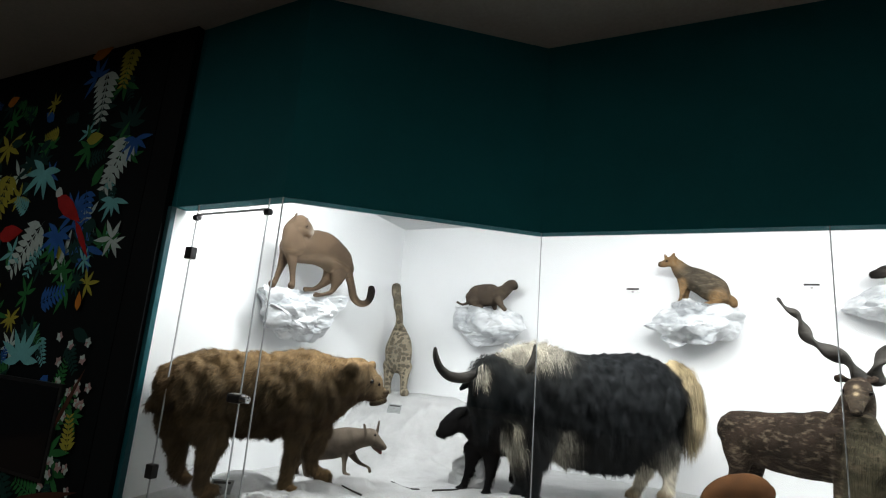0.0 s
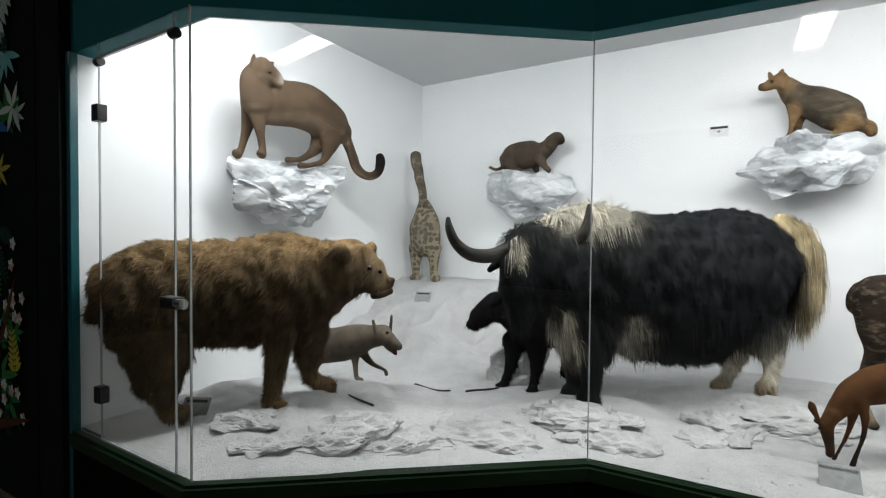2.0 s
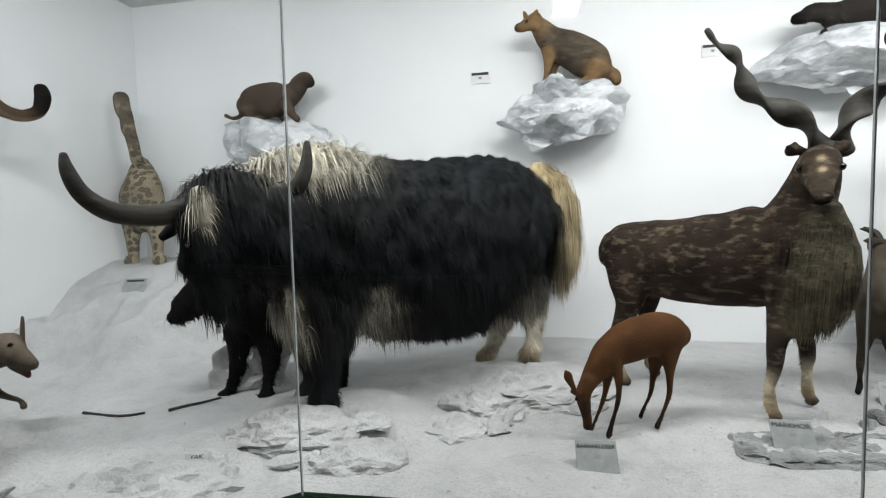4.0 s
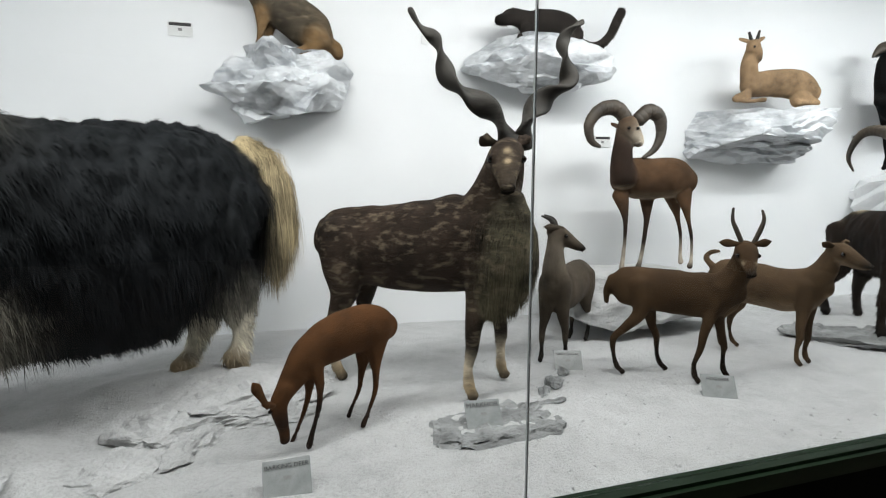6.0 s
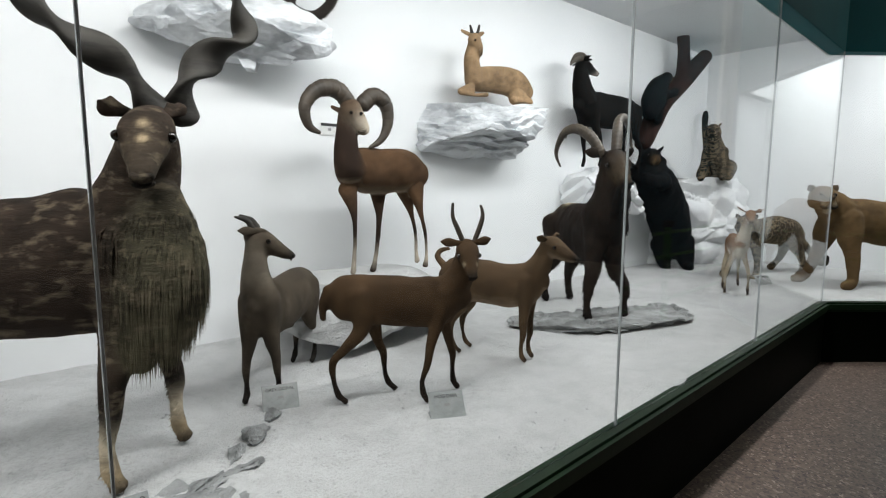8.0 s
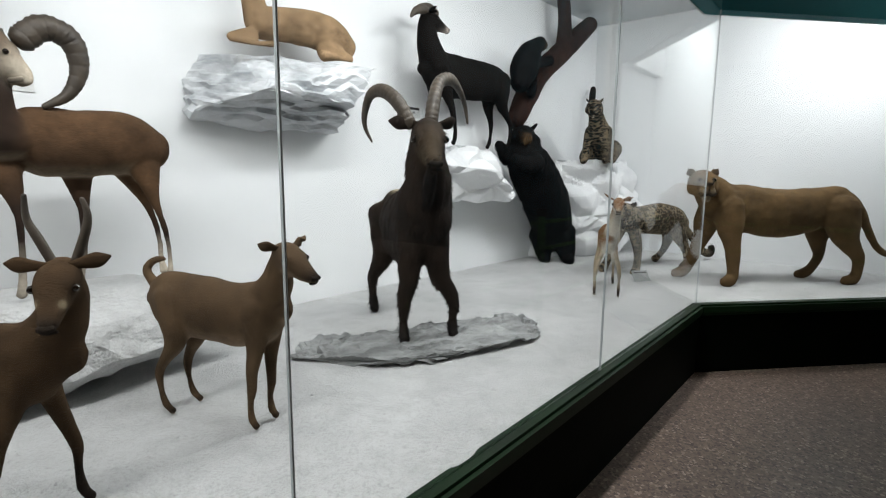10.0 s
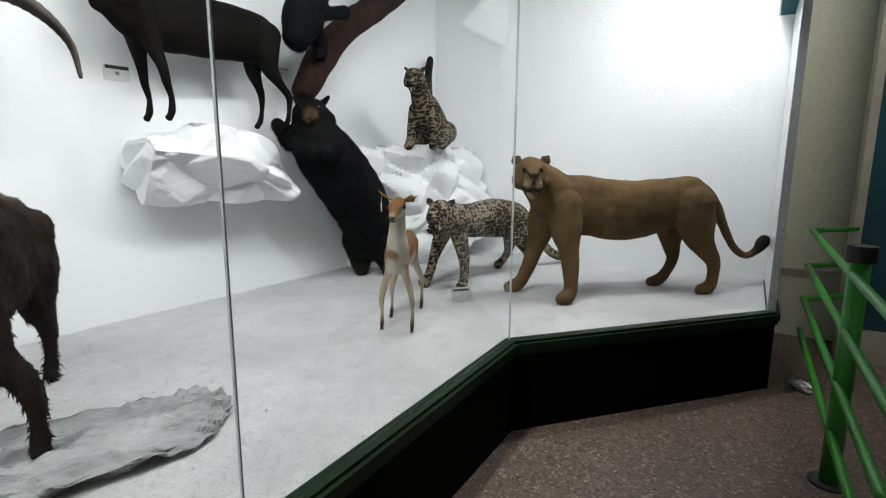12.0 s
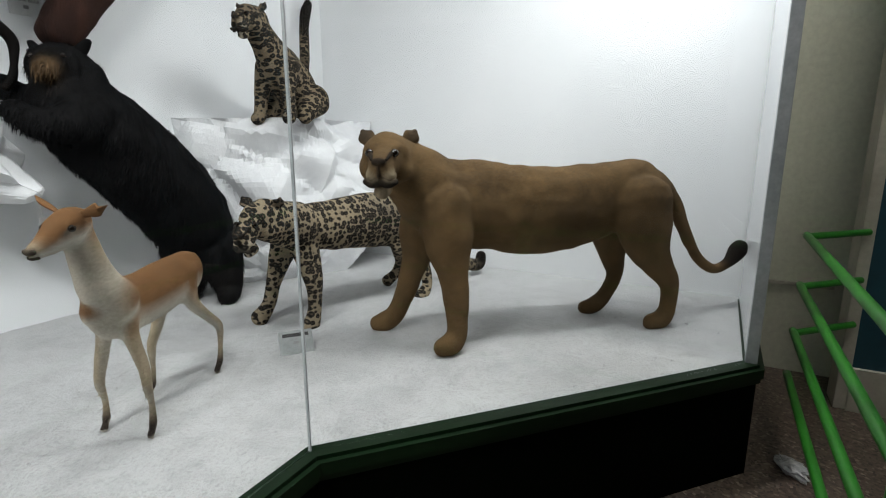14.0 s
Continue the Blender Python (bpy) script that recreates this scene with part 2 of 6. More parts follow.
def box(bm, x0, y0, z0, x1, y1, z1, bevel=0.0):
    vs = bmesh.ops.create_cube(bm, size=1, matrix=Matrix.Translation(((x0 + x1) / 2, (y0 + y1) / 2, (z0 + z1) / 2)) @ Matrix.Diagonal((x1 - x0, y1 - y0, z1 - z0, 1)))["verts"]
    if bevel:
        edges = list({e for v in vs for e in v.link_edges})
        bmesh.ops.bevel(bm, geom=edges, offset=bevel, segments=2, profile=0.6, affect="EDGES")
    return bm


def block(*args, bevel=0.0):
    return box(bmesh.new(), *args, bevel=bevel)


def prism(bm, outline, z0, z1):
    """An upright prism over a plan outline."""
    low, top = [bm.verts.new((x, y, z0)) for x, y in outline], [bm.verts.new((x, y, z1)) for x, y in outline]
    bm.faces.new(low[::-1]), bm.faces.new(top)
    for i in range(len(outline)):
        j = (i + 1) % len(outline)
        bm.faces.new((low[i], low[j], top[j], top[i]))
    return bm


def rod(bm, a, b, r, sides=12):
    a, b = Vector(a), Vector(b)
    m = Matrix.Translation((a + b) / 2) @ (b - a).to_track_quat("Z", "Y").to_matrix().to_4x4()
    bmesh.ops.create_cone(bm, cap_ends=True, segments=sides, radius1=r, radius2=r, depth=(b - a).length, matrix=m)
    return bm


# ---- the plan ----
FRONT = [(-3.29, 2.9), (-2.16, 2.84), (-0.66, 4.01), (6.54, 4.01), (8.0, 2.71), (9.06, 2.71)]
BASE, GLASS_TOP, CASE_TOP, HALL_TOP = 0.55, 2.705, 3.46, 4.27
LEFT, RIGHT = -3.32, 9.12


def back_y(x):
    return 6.467 - 0.0403 * x


def front_y(x):
    for (xa, ya), (xb, yb) in zip(FRONT, FRONT[1:]):
        if x <= xb:
            return ya + (yb - ya) * (max(x, xa) - xa) / (xb - xa)
    return FRONT[-1][1]


def offset_line(line, d):
    """The line moved d to its left side, mitred at the corners."""
    out = []
    for i, p in enumerate(line):
        ns = []
        for a, b in ((i - 1, i), (i, i + 1)):
            if 0 <= a and b < len(line):
                e = Vector(line[b]) - Vector(line[a])
                ns.append(Vector((-e.y, e.x)).normalized())
        n = (ns[0] + ns[-1]).normalized()
        q = Vector(p) + n * (d / n.dot(ns[0]))
        out.append((q.x, q.y))
    return out


def band(line, d0, d1, z0, z1):
    """A wall along the line between two offsets, one solid."""
    return prism(bmesh.new(), offset_line(line, d0) + offset_line(line, d1)[::-1], z0, z1)


# hall shell
setting("floor", block(-9, -7, -0.12, 13, 6.8, 0), TERRAZZO, "worn pinkish brown terrazzo floor with fine stone chips", "floor")
setting("ceiling", block(-9, -7, HALL_TOP, 13, 4.2, HALL_TOP + 0.15), HALL_CEILING, "dull grey plaster ceiling of the hall", "ceiling")
setting("wall_south", block(-9, -7.15, 0, 13, -7, HALL_TOP), HALL_WALL, "dark painted wall of the hall", "wall")
setting("wall_west", block(-9.15, -7, 0, -9, 2.9, HALL_TOP), HALL_WALL, "dark painted wall of the hall", "wall")

# wall over the glass, plinth under it
setting("wall_fascia", band(FRONT, 0.0, 0.12, GLASS_TOP, HALL_TOP), [TEAL], "deep teal painted wall above the display glass", "wall")
setting("fascia_lining", band(FRONT, 0.124, 0.135, GLASS_TOP, CASE_TOP), WHITE_WALL, "white inner face above the display glass", "wall")
setting("plinth", band(FRONT, -0.03, 0.1, 0, 0.49), PLINTH, "black green painted plinth under the display glass", "plinth")
trim = setting("plinth_trim", band(FRONT, -0.055, 0.035, 0.49, 0.535), GREEN_TRIM, "dark green moulded trim along the plinth top", "trim")
part("bead", band(FRONT, -0.035, 0.03, 0.535, BASE), GREEN_TRIM, trim)
part("groove_lip", band(FRONT, -0.045, -0.031, 0.465, 0.486), GREEN_TRIM, trim)

# display case shell
setting("wall_left_case", block(LEFT - 0.12, 2.917, 0, LEFT, back_y(LEFT) + 0.1, CASE_TOP), WHITE_WALL, "plain white side wall of the display case", "wall")
setting("wall_right_case", block(RIGHT, 2.72, 0, RIGHT + 0.12, back_y(RIGHT) + 0.1, CASE_TOP), WHITE_WALL, "plain white side wall of the display case", "wall")
setting("wall_back_case", prism(bmesh.new(), [(LEFT, back_y(LEFT)), (RIGHT, back_y(RIGHT)), (RIGHT, back_y(RIGHT) + 0.12), (LEFT, back_y(LEFT) + 0.12)], 0, CASE_TOP), WHITE_WALL, "smooth white back wall of the display case", "wall")
setting("ceiling_case", prism(bmesh.new(), offset_line(FRONT, 0.125) + [(RIGHT + 0.12, 2.84), (RIGHT + 0.12, 6.75), (LEFT - 0.12, 6.75), (LEFT - 0.12, 2.93)], CASE_TOP, CASE_TOP + 0.1), CASE_CEILING, "greyish white ceiling of the display case", "ceiling")
# solid white panel where slanting glass mirrors the white case
setting("wall_end_panel", block(8.02, 2.7, BASE, 9.1, 2.73, GLASS_TOP), WHITE_REFLECTION, "glossy white end panel in place of glass reflecting the case", "panel")
setting("post_corner", block(7.985, 2.685, BASE, 8.02, 2.735, GLASS_TOP, bevel=0.004), SILICONE, "slim grey corner post beside the glass", "post")

# left end: dark return wall, painted jungle wall
setting("wall_mural", block(-9, 2.84, 0, -3.345, 2.91, HALL_TOP), MURAL_BLACK, "black wall that carries the jungle print", "wall")
setting("frame_left", block(-3.343, 2.87, 0, -3.295, 2.915, GLASS_TOP, bevel=0.006), TEAL_FRAME, "narrow teal painted frame beside the glass door", "frame")
setting("wall_left_head", block(-3.343, 2.9, GLASS_TOP + 0.001, -3.293, 3.02, HALL_TOP), TEAL, "teal painted wall above the frame", "wall")

# right end: beige wall, door frame, blue wall
setting("wall_east_beige", block(9.4, 2.0, 0, 9.55, 2.9, HALL_TOP), BEIGE, "scuffed beige painted wall past the display case", "wall")
setting("wall_east_return", block(9.245, 2.74, 0, 9.4, 2.9, HALL_TOP), BEIGE, "beige painted return wall beside the case", "wall")
setting("frame_east", block(8.93, 2.14, 0, 9.13, 2.2, HALL_TOP, bevel=0.006), BEIGE_TRIM, "worn cream painted upright frame", "frame")
setting("wall_east_blue", block(8.95, -7, 0.26, 9.1, 2.14, HALL_TOP), BLUE, "deep blue painted wall with faint streaks", "wall")
setting("baseboard", block(8.92, -7, 0, 9.1, 2.14, 0.26), BEIGE_TRIM, "pale worn skirting under the blue wall", "baseboard")
setting("conduit", block(9.375, 2.2, 0.60, 9.398, 2.74, 0.625), BEIGE_TRIM, "thin painted cable duct along the beige wall", "trim")


# sand bed of the case
def sand_height(x, y):
    n = noise.noise((x * 1.3, y * 1.3, 3.1)) * 0.012 + noise.noise((x * 7, y * 7, 1.7)) * 0.006

    def blob(cx, cy, rx, ry, h):
        d = ((x - cx) / rx) ** 2 + ((y - cy) / ry) ** 2
        return h * math.exp(-d * d)

    rough = noise.fractal((x * 3.2, y * 3.2, 0.3), 1.0, 2.0, 4)
    rock = noise.noise((x * 2.1, y * 2.1, 8.0)) + 0.5 * abs(noise.noise((x * 5.5, y * 5.5, 2.0)))
    up = max(0.0, min(1.0, (y - 4.75) / 1.5)) * max(0.0, min(1.0, (-1.15 - x) / 1.3))
    up = up * up * (3 - 2 * up)
    h = 0.66 * up + up * (1 - up) * 0.4 * rough + min(1.0, up * 6) * 0.025 * rough
    m = blob(-2.5, 3.62, 0.75, 0.62, 0.1) + blob(-2.0, 4.25, 0.45, 0.3, 0.05)
    m += blob(-0.75, 4.72, 0.45, 0.32, 0.07) + blob(-0.05, 5.35, 0.6, 0.38, 0.06) + blob(-1.15, 4.35, 0.25, 0.2, 0.05)
    return BASE - 0.006 + max(-0.02, n) + h + m * (1.15 + 0.8 * rock + 0.5 * rough)


bm = bmesh.new()
NX, NY = 460, 120
rows = []
for i in range(NX + 1):
    x = LEFT + (RIGHT - LEFT) * i / NX
    y0, y1 = front_y(x) + 0.006, back_y(x) + 0.01
    rows.append([bm.verts.new((x, y0 + (y1 - y0) * j / NY, sand_height(x, y0 + (y1 - y0) * j / NY) if j else BASE - 0.002)) for j in range(NY + 1)])
for a, b in zip(rows, rows[1:]):
    for j in range(NY):
        bm.faces.new((a[j], b[j], b[j + 1], a[j + 1]))
ob = setting("ground", bm, SAND, "white sandy bed of the display with low banks", "sand")
ob.data.polygons.foreach_set("use_smooth", [True] * len(ob.data.polygons))


# ---- glazing ----
def pane(a, b, z0, z1, name, label, inset=0.003):
    (xa, ya), (xb, yb) = a, b
    length, turn = math.hypot(xb - xa, yb - ya), math.degrees(math.atan2(yb - ya, xb - xa))
    t = thing(name, pose(xa, ya, 0, 0, 0, turn), label, "glass pane", kind="structure")
    g = part("pane", block(inset, 0.0, z0, length - inset, 0.01, z1), GLASS, t)
    g.visible_shadow = False
    return t, length


mull = [(-0.66 + 1.8 * i, 4.01) for i in range(5)]
for i, (a, b) in enumerate(zip(mull, mull[1:])):
    pane(a, b, BASE, GLASS_TOP, "window_%d" % (i + 1), "tall clear glass pane of the display case")
pane(FRONT[1], FRONT[2], BASE, GLASS_TOP, "window_5", "tall clear glass pane set at an angle")
pane(FRONT[3], FRONT[4], BASE, GLASS_TOP, "window_6", "tall clear glass pane set at an angle")
door_top = 2.625
DOOR_L, DOOR_R = (-3.02, 2.8857), (-2.285, 2.8466)
pane(FRONT[0], DOOR_L, BASE, GLASS_TOP, "window_7", "narrow fixed glass strip beside the glass door")
pane(DOOR_R, FRONT[1], BASE, GLASS_TOP, "window_8", "narrow fixed glass strip beside the glass door")
over, wide = pane(DOOR_L, DOOR_R, door_top + 0.008, GLASS_TOP, "window_9", "low glass strip above the glass door")
part("joint", block(0, -0.004, door_top - 0.006, wide, 0.012, door_top + 0.008), SILICONE, over)
door, wide = pane(DOOR_L, DOOR_R, BASE + 0.012, door_top - 0.007, "door_1", "frameless glass door with black hinges and lock, shut")
part("edge_seal", block(0, -0.004, BASE, wide, 0.012, BASE + 0.011), SILICONE, door)
for x, y in mull + [FRONT[1], DOOR_L, DOOR_R]:
    setting("glass_joint", block(x - 0.0025, y, BASE, x + 0.0025, y + 0.01, GLASS_TOP), SILICONE, "thin grey silicone joint between tall panes", "joint")
for z in (2.33, 0.80):
    part("hinge", block(-0.035, -0.022, z - 0.045, 0.035, 0.03, z + 0.045, bevel=0.006), BLACK_METAL, door, "square black metal glass hinge")
for x in (0.0, wide):
    part("patch_fitting", rod(bmesh.new(), (x - 0.022, 0.005, 2.605), (x + 0.022, 0.005, 2.605), 0.024), BLACK_METAL, door, "small round black clamp")
lock = part("lock", block(wide - 0.09, -0.03, 1.33, wide + 0.03, 0.04, 1.39, bevel=0.018), BLACK_METAL, door, "rounded black glass door lock")
part("knob", rod(bmesh.new(), (wide + 0.03, -0.005, 1.36), (wide + 0.085, -0.005, 1.36), 0.024), CHROME, lock, "short steel lock cylinder")

# hall lamps; the last two are added, unseen, to brighten mural and beige wall
for x, y in ((0.72, -1.2), (-5.4, -1.2), (8.0, 1.7)):
    t = thing("ceiling_light", pose(x, y, HALL_TOP), "lit rectangular ceiling panel in a white frame, out of view", "ceiling light", "hall ceiling lights")
    part("frame", block(-0.19, -0.65, -0.03, 0.19, 0.65, -0.002, bevel=0.004), CARD, t)
    part("diffuser", block(-0.16, -0.62, -0.036, 0.16, 0.62, -0.031), TROFFER, t)

# ---- mounted animals ----
def smooth_line(pts, steps):
    """Catmull-Rom through rows of numbers."""
    p = np.array([pts[0], *pts, pts[-1]], float)
    out = []
    for i in range(1, len(p) - 2):
        for k in range(steps):
            s = k / steps
            a, b, c, d = p[i - 1], p[i], p[i + 1], p[i + 2]
            out.append(0.5 * (2 * b + (c - a) * s + (2 * a - 5 * b + 4 * c - d) * s * s + (3 * b - a - 3 * c + d) * s ** 3))
    out.append(p[-2])
    return np.array(out)


def skin(bm, pts, flat=1.0, sides=24, steps=6, twist=0.0, rings=0, mat=0, limb=False):
    """A closed tube along pts (u, v, z, radius); flat: width across v against height."""
    q = smooth_line([p[:4] for p in pts], steps) if len(pts) > 1 else np.array([[*pts[0][:3], pts[0][3]], [pts[0][0] + 0.001, *pts[0][1:4]]])
    q[:, 3] = np.maximum(q[:, 3], 0.002)
    tang = np.gradient(q[:, :3], axis=0)
    flats = np.interp(np.linspace(0, len(pts) - 1, len(q)), [0, 1.6], [0.5, flat]) if limb else np.full(len(q), flat)
    path = []
    for k in (0.98, 0.75, 0.4):
        path.append((q[0, :3] - tang[0] / (np.linalg.norm(tang[0]) + 1e-9) * q[0, 3] * k * 0.8, q[0, 3] * math.sqrt(1 - k * k), tang[0], flats[0]))
    for i in range(len(q)):
        path.append((q[i, :3], q[i, 3], tang[i], flats[i]))
    for k in (0.4, 0.75, 0.98):
        path.append((q[-1, :3] + tang[-1] / (np.linalg.norm(tang[-1]) + 1e-9) * q[-1, 3] * k * 0.8, q[-1, 3] * math.sqrt(1 - k * k), tang[-1], flats[-1]))
    loops = []
    for i, (c, r, t, fl) in enumerate(path):
        t = Vector(t).normalized()
        side = Vector((0, 1, 0)) - t * t.y
        if side.length < 0.35:
            side = Vector((1, 0, 0)) - t * t.x
        side.normalize()
        up = t.cross(side)
        f = i / (len(path) - 1)
        if rings:
            r = r * (1 + 0.11 * (math.sin(f * rings * 2 * math.pi) > 0.2) - 0.03)
        ring = []
        for s in range(sides):
            a = 2 * math.pi * s / sides
            x, y = math.cos(a) * r * fl, math.sin(a) * r
            if twist:
                w = twist * f * 2 * math.pi
                x, y = x * math.cos(w) - y * math.sin(w), x * math.sin(w) + y * math.cos(w)
            ring.append(bm.verts.new(Vector(c) + side * x + up * y))
        loops.append(ring)
    for a, b in zip(loops, loops[1:]):
        for s in range(sides):
            bm.faces.new((a[s], a[(s + 1) % sides], b[(s + 1) % sides], b[s])).material_index = mat
    bm.faces.new(loops[0][::-1]).material_index = mat
    bm.faces.new(loops[-1]).material_index = mat
    return q


def arrays(me):
    me.calc_loop_triangles()
    v = np.empty(len(me.vertices) * 3, np.float32)
    me.vertices.foreach_get("co", v)
    n = np.empty(len(me.loop_triangles) * 3, np.int32)
    me.loop_triangles.foreach_get("vertices", n)
    return v.reshape(-1, 3), n.reshape(-1, 3)


def lay_hair(v, tri, col, count, length, back, lift, rng, width, droop, zone=None, wild=0.28):
    """Tapered tufts on a surface: vertices, triangles and colours."""
    a, b, c = v[tri[:, 0]], v[tri[:, 1]], v[tri[:, 2]]
    nrm = np.cross(b - a, c - a)
    area = np.linalg.norm(nrm, axis=1)
    nrm /= area[:, None] + 1e-12
    weight = area * (zone((a + b + c) / 3) if zone else 1.0)
    pick = rng.choice(len(tri), count, p=weight / weight.sum())
    r1, r2 = np.sqrt(rng.random(count)), rng.random(count)
    w = np.stack([1 - r1, r1 * (1 - r2), r1 * r2], 1)
    root = a[pick] * w[:, :1] + b[pick] * w[:, 1:2] + c[pick] * w[:, 2:]
    n = nrm[pick]
    flow = np.array([back, 0, -droop]) + rng.normal(0, wild, (count, 3))
    flow -= n * (flow * n).sum(1)[:, None]
    flow /= np.linalg.norm(flow, axis=1)[:, None] + 1e-9
    way = flow + n * lift
    way /= np.linalg.norm(way, axis=1)[:, None]
    ln = length * (0.5 + rng.random(count))[:, None]
    side = np.cross(way, n)
    side /= np.linalg.norm(side, axis=1)[:, None] + 1e-9
    wd = width * (0.6 + 0.8 * rng.random(count))[:, None]
    root = root - n * 0.004
    mid = root + way * ln * 0.55
    tip = root + way * ln * 0.9 + np.array([0, 0, -0.28 * droop]) * ln - n * ln * 0.08
    vv = np.stack([root - side * wd, root + side * wd, mid + side * wd * 0.75, mid - side * wd * 0.75, tip], 1).reshape(-1, 3)
    o = np.arange(count)[:, None] * 5
    tt = np.concatenate([o + [[0, 1, 2]], o + [[0, 2, 3]], o + [[3, 2, 4]]])
    cc = (col[tri[pick, 0]] * (0.5 + 1.0 * rng.random((count, 1))))
    return vv, tt, np.repeat(cc, 5, axis=0)


def mount(name, spec, label, colours, coat=None, voxel=0.012, under=None, hair=(), horn=None, back=-1, width=0.8, category="mounted animal", smooth=7, lump=0.008, shag=0.0, wild=0.28, slim=0.68, under_at=-0.25, over=None):
    """One stuffed animal as a single mesh: joined limbs, coat colours, hair, horns and eyes."""
    (x, y, z, turn), tubes = spec
    body, extra, knots, knot_cols, marks = bmesh.new(), bmesh.new(), [], [], []
    facing = (0, -3, 1)
    for kind, pts, *flat in tubes:
        if kind == "facing":
            facing = pts[0][:3]
            continue
        cols = [colours[p[4]] if len(p) > 4 else colours["a"] for p in pts]
        if kind in ("horn", "ridged", "spiral"):
            if kind == "spiral":
                skin(extra, [(*p[:3], p[3] * 1.2) for p in pts], 0.42, 14, 10, 2.1, mat=1)
            else:
                skin(extra, pts, 0.8 if kind == "ridged" else 1.0, 12, 12 if kind == "ridged" else 4, rings=26 if kind == "ridged" else 0, mat=1)
            continue
        if kind in ("eye", "mark"):
            marks.append((kind, pts, cols))
            continue
        if kind == "ball":
            made = bmesh.ops.create_icosphere(extra, subdivisions=2, radius=pts[0][3], matrix=Matrix.Translation(pts[0][:3]))
            for f in {f for vert in made["verts"] for f in vert.link_faces}:
                f.material_index = 2
            knots.append(np.array([(*pts[0][:3], pts[0][3] * 0.8)])), knot_cols.append(np.array([NOSE], float))
            continue
        if kind == "patch":
            knots.append(np.array([p[:4] for p in pts], float)), knot_cols.append(np.array(cols, float))
            continue
        if kind == "ear":
            a, b = Vector(pts[0][:3]), Vector(pts[1][:3])
            tip = pts[-1]
            pts = [(*(a + (a - b) * 1.1), pts[0][3] * 0.5), (*pts[0][:3], pts[0][3] * 0.75), *pts[1:-1], (*tip[:3], tip[3] * 0.5)]
            cols = [cols[0], *cols]
            skin(extra, pts, 0.35, 12, 4)
            knots.append(np.array([p[:4] for p in pts], float)), knot_cols.append(np.array(cols, float))
            continue
        leg = kind == "limb" and len(pts) > 3 and pts[0][3] > 1.4 * pts[2][3]
        if leg:
            pts = [(p[0], p[1] * k, *p[2:]) for p, k in zip(pts, [0.55, 0.85] + [1.0] * 9)]
            pts = [(*p[:3], p[3] * k, *p[4:]) for p, k in zip(pts, [1.0, slim + 0.1] + [slim] * (len(pts) - 3) + [0.95])]
        if kind == "body" and len(pts) > 2 and len(pts[-1]) > 4 and pts[-1][4] in "dw" and pts[0][3] < 0.1:
            pts = [*pts[:-2], (*pts[-2][:3], pts[-2][3] * 1.18, *pts[-2][4:]), (*pts[-1][:3], pts[-1][3] * 1.6, *pts[-1][4:])]
        q = skin(body, pts, flat[0] if flat else {"body": width, "limb": 0.9, "ear": 0.5, "hair": 0.7, "log": 1.0}[kind], limb=leg)
        n = len(q)
        at = np.linspace(0, len(pts) - 1, n)
        cc = np.array(cols, float)
        lo = np.clip(np.floor(at).astype(int), 0, len(pts) - 1)
        hi = np.clip(lo + 1, 0, len(pts) - 1)
        f = (at - lo)[:, None]
        knots.append(q), knot_cols.append(cc[lo] * (1 - f) + cc[hi] * f)
    raw = new("raw", mesh_of("raw", body, []))
    md = raw.modifiers.new("melt", "REMESH")
    md.mode, md.voxel_size = "VOXEL", voxel
    sm = raw.modifiers.new("soften", "SMOOTH")
    sm.factor, sm.iterations = 0.5, smooth
    flesh = bpy.data.meshes.new_from_object(raw.evaluated_get(bpy.context.evaluated_depsgraph_get()))
    bpy.data.objects.remove(raw)
    v, tri = arrays(flesh)
    # eyes, noses and mouth lines slide onto the face's surface towards one point
    # in the plain tables that point is the camera, so marks fit its view
    for kind, pts, cols in marks:
        laid = []
        for p in pts:
            rel = v - np.array(p[:3])
            way = np.array(facing) - np.array(p[:3])
            way /= np.linalg.norm(way)
            s = rel @ way
            off = np.linalg.norm(rel - s[:, None] * way, axis=1) + (np.abs(s) > 0.5) * 9
            if off.min() > 0.02:
                continue
            k = np.argmin(off) if off.min() > voxel else np.argmax(np.where(off < voxel * 1.1, s, -9))
            laid.append((*(np.array(p[:3]) + way * s[k] - way * p[3] * 0.35), p[3]))
        if not laid:
            continue
        if kind == "eye":
            p = laid[0]
            for r, slot in ((p[3] * 0.95, 2),):
                made = bmesh.ops.create_icosphere(extra, subdivisions=2, radius=r, matrix=Matrix.Translation(p[:3]))
                for vert in made["verts"]:
                    for f in vert.link_faces:
                        f.material_index = slot
            knots.append(np.array([(p[0], p[1], p[2], p[3] * 0.9)])), knot_cols.append(np.array([NOSE], float))
            continue
        if len(laid) > 1:
            skin(extra, laid, 0.8, 10, 4)
        knots.append(smooth_line(laid, 4)), knot_cols.append(np.repeat(np.array(cols[:1], float), len(knots[-1]), axis=0))
    kn, kc = np.concatenate(knots), np.concatenate(knot_cols)

    def coat_at(q):
        col = np.empty((len(q), 3))
        for i in range(0, len(q), 4000):
            d = np.linalg.norm(q[i:i + 4000, None, :] - kn[None, :, :3], axis=2) / (kn[None, :, 3] + 0.004)
            w = 1 / (d + 0.02) ** 7
            col[i:i + 4000] = (w[:, :, None] * kc[None]).sum(1) / w.sum(1)[:, None]
        return col

    col = coat_at(v)
    a, b, c = v[tri[:, 0]], v[tri[:, 1]], v[tri[:, 2]]
    fn = np.cross(b - a, c - a)
    vn = np.zeros_like(v)
    for k in range(3):
        np.add.at(vn, tri[:, k], fn)
    vn /= np.linalg.norm(vn, axis=1)[:, None] + 1e-12
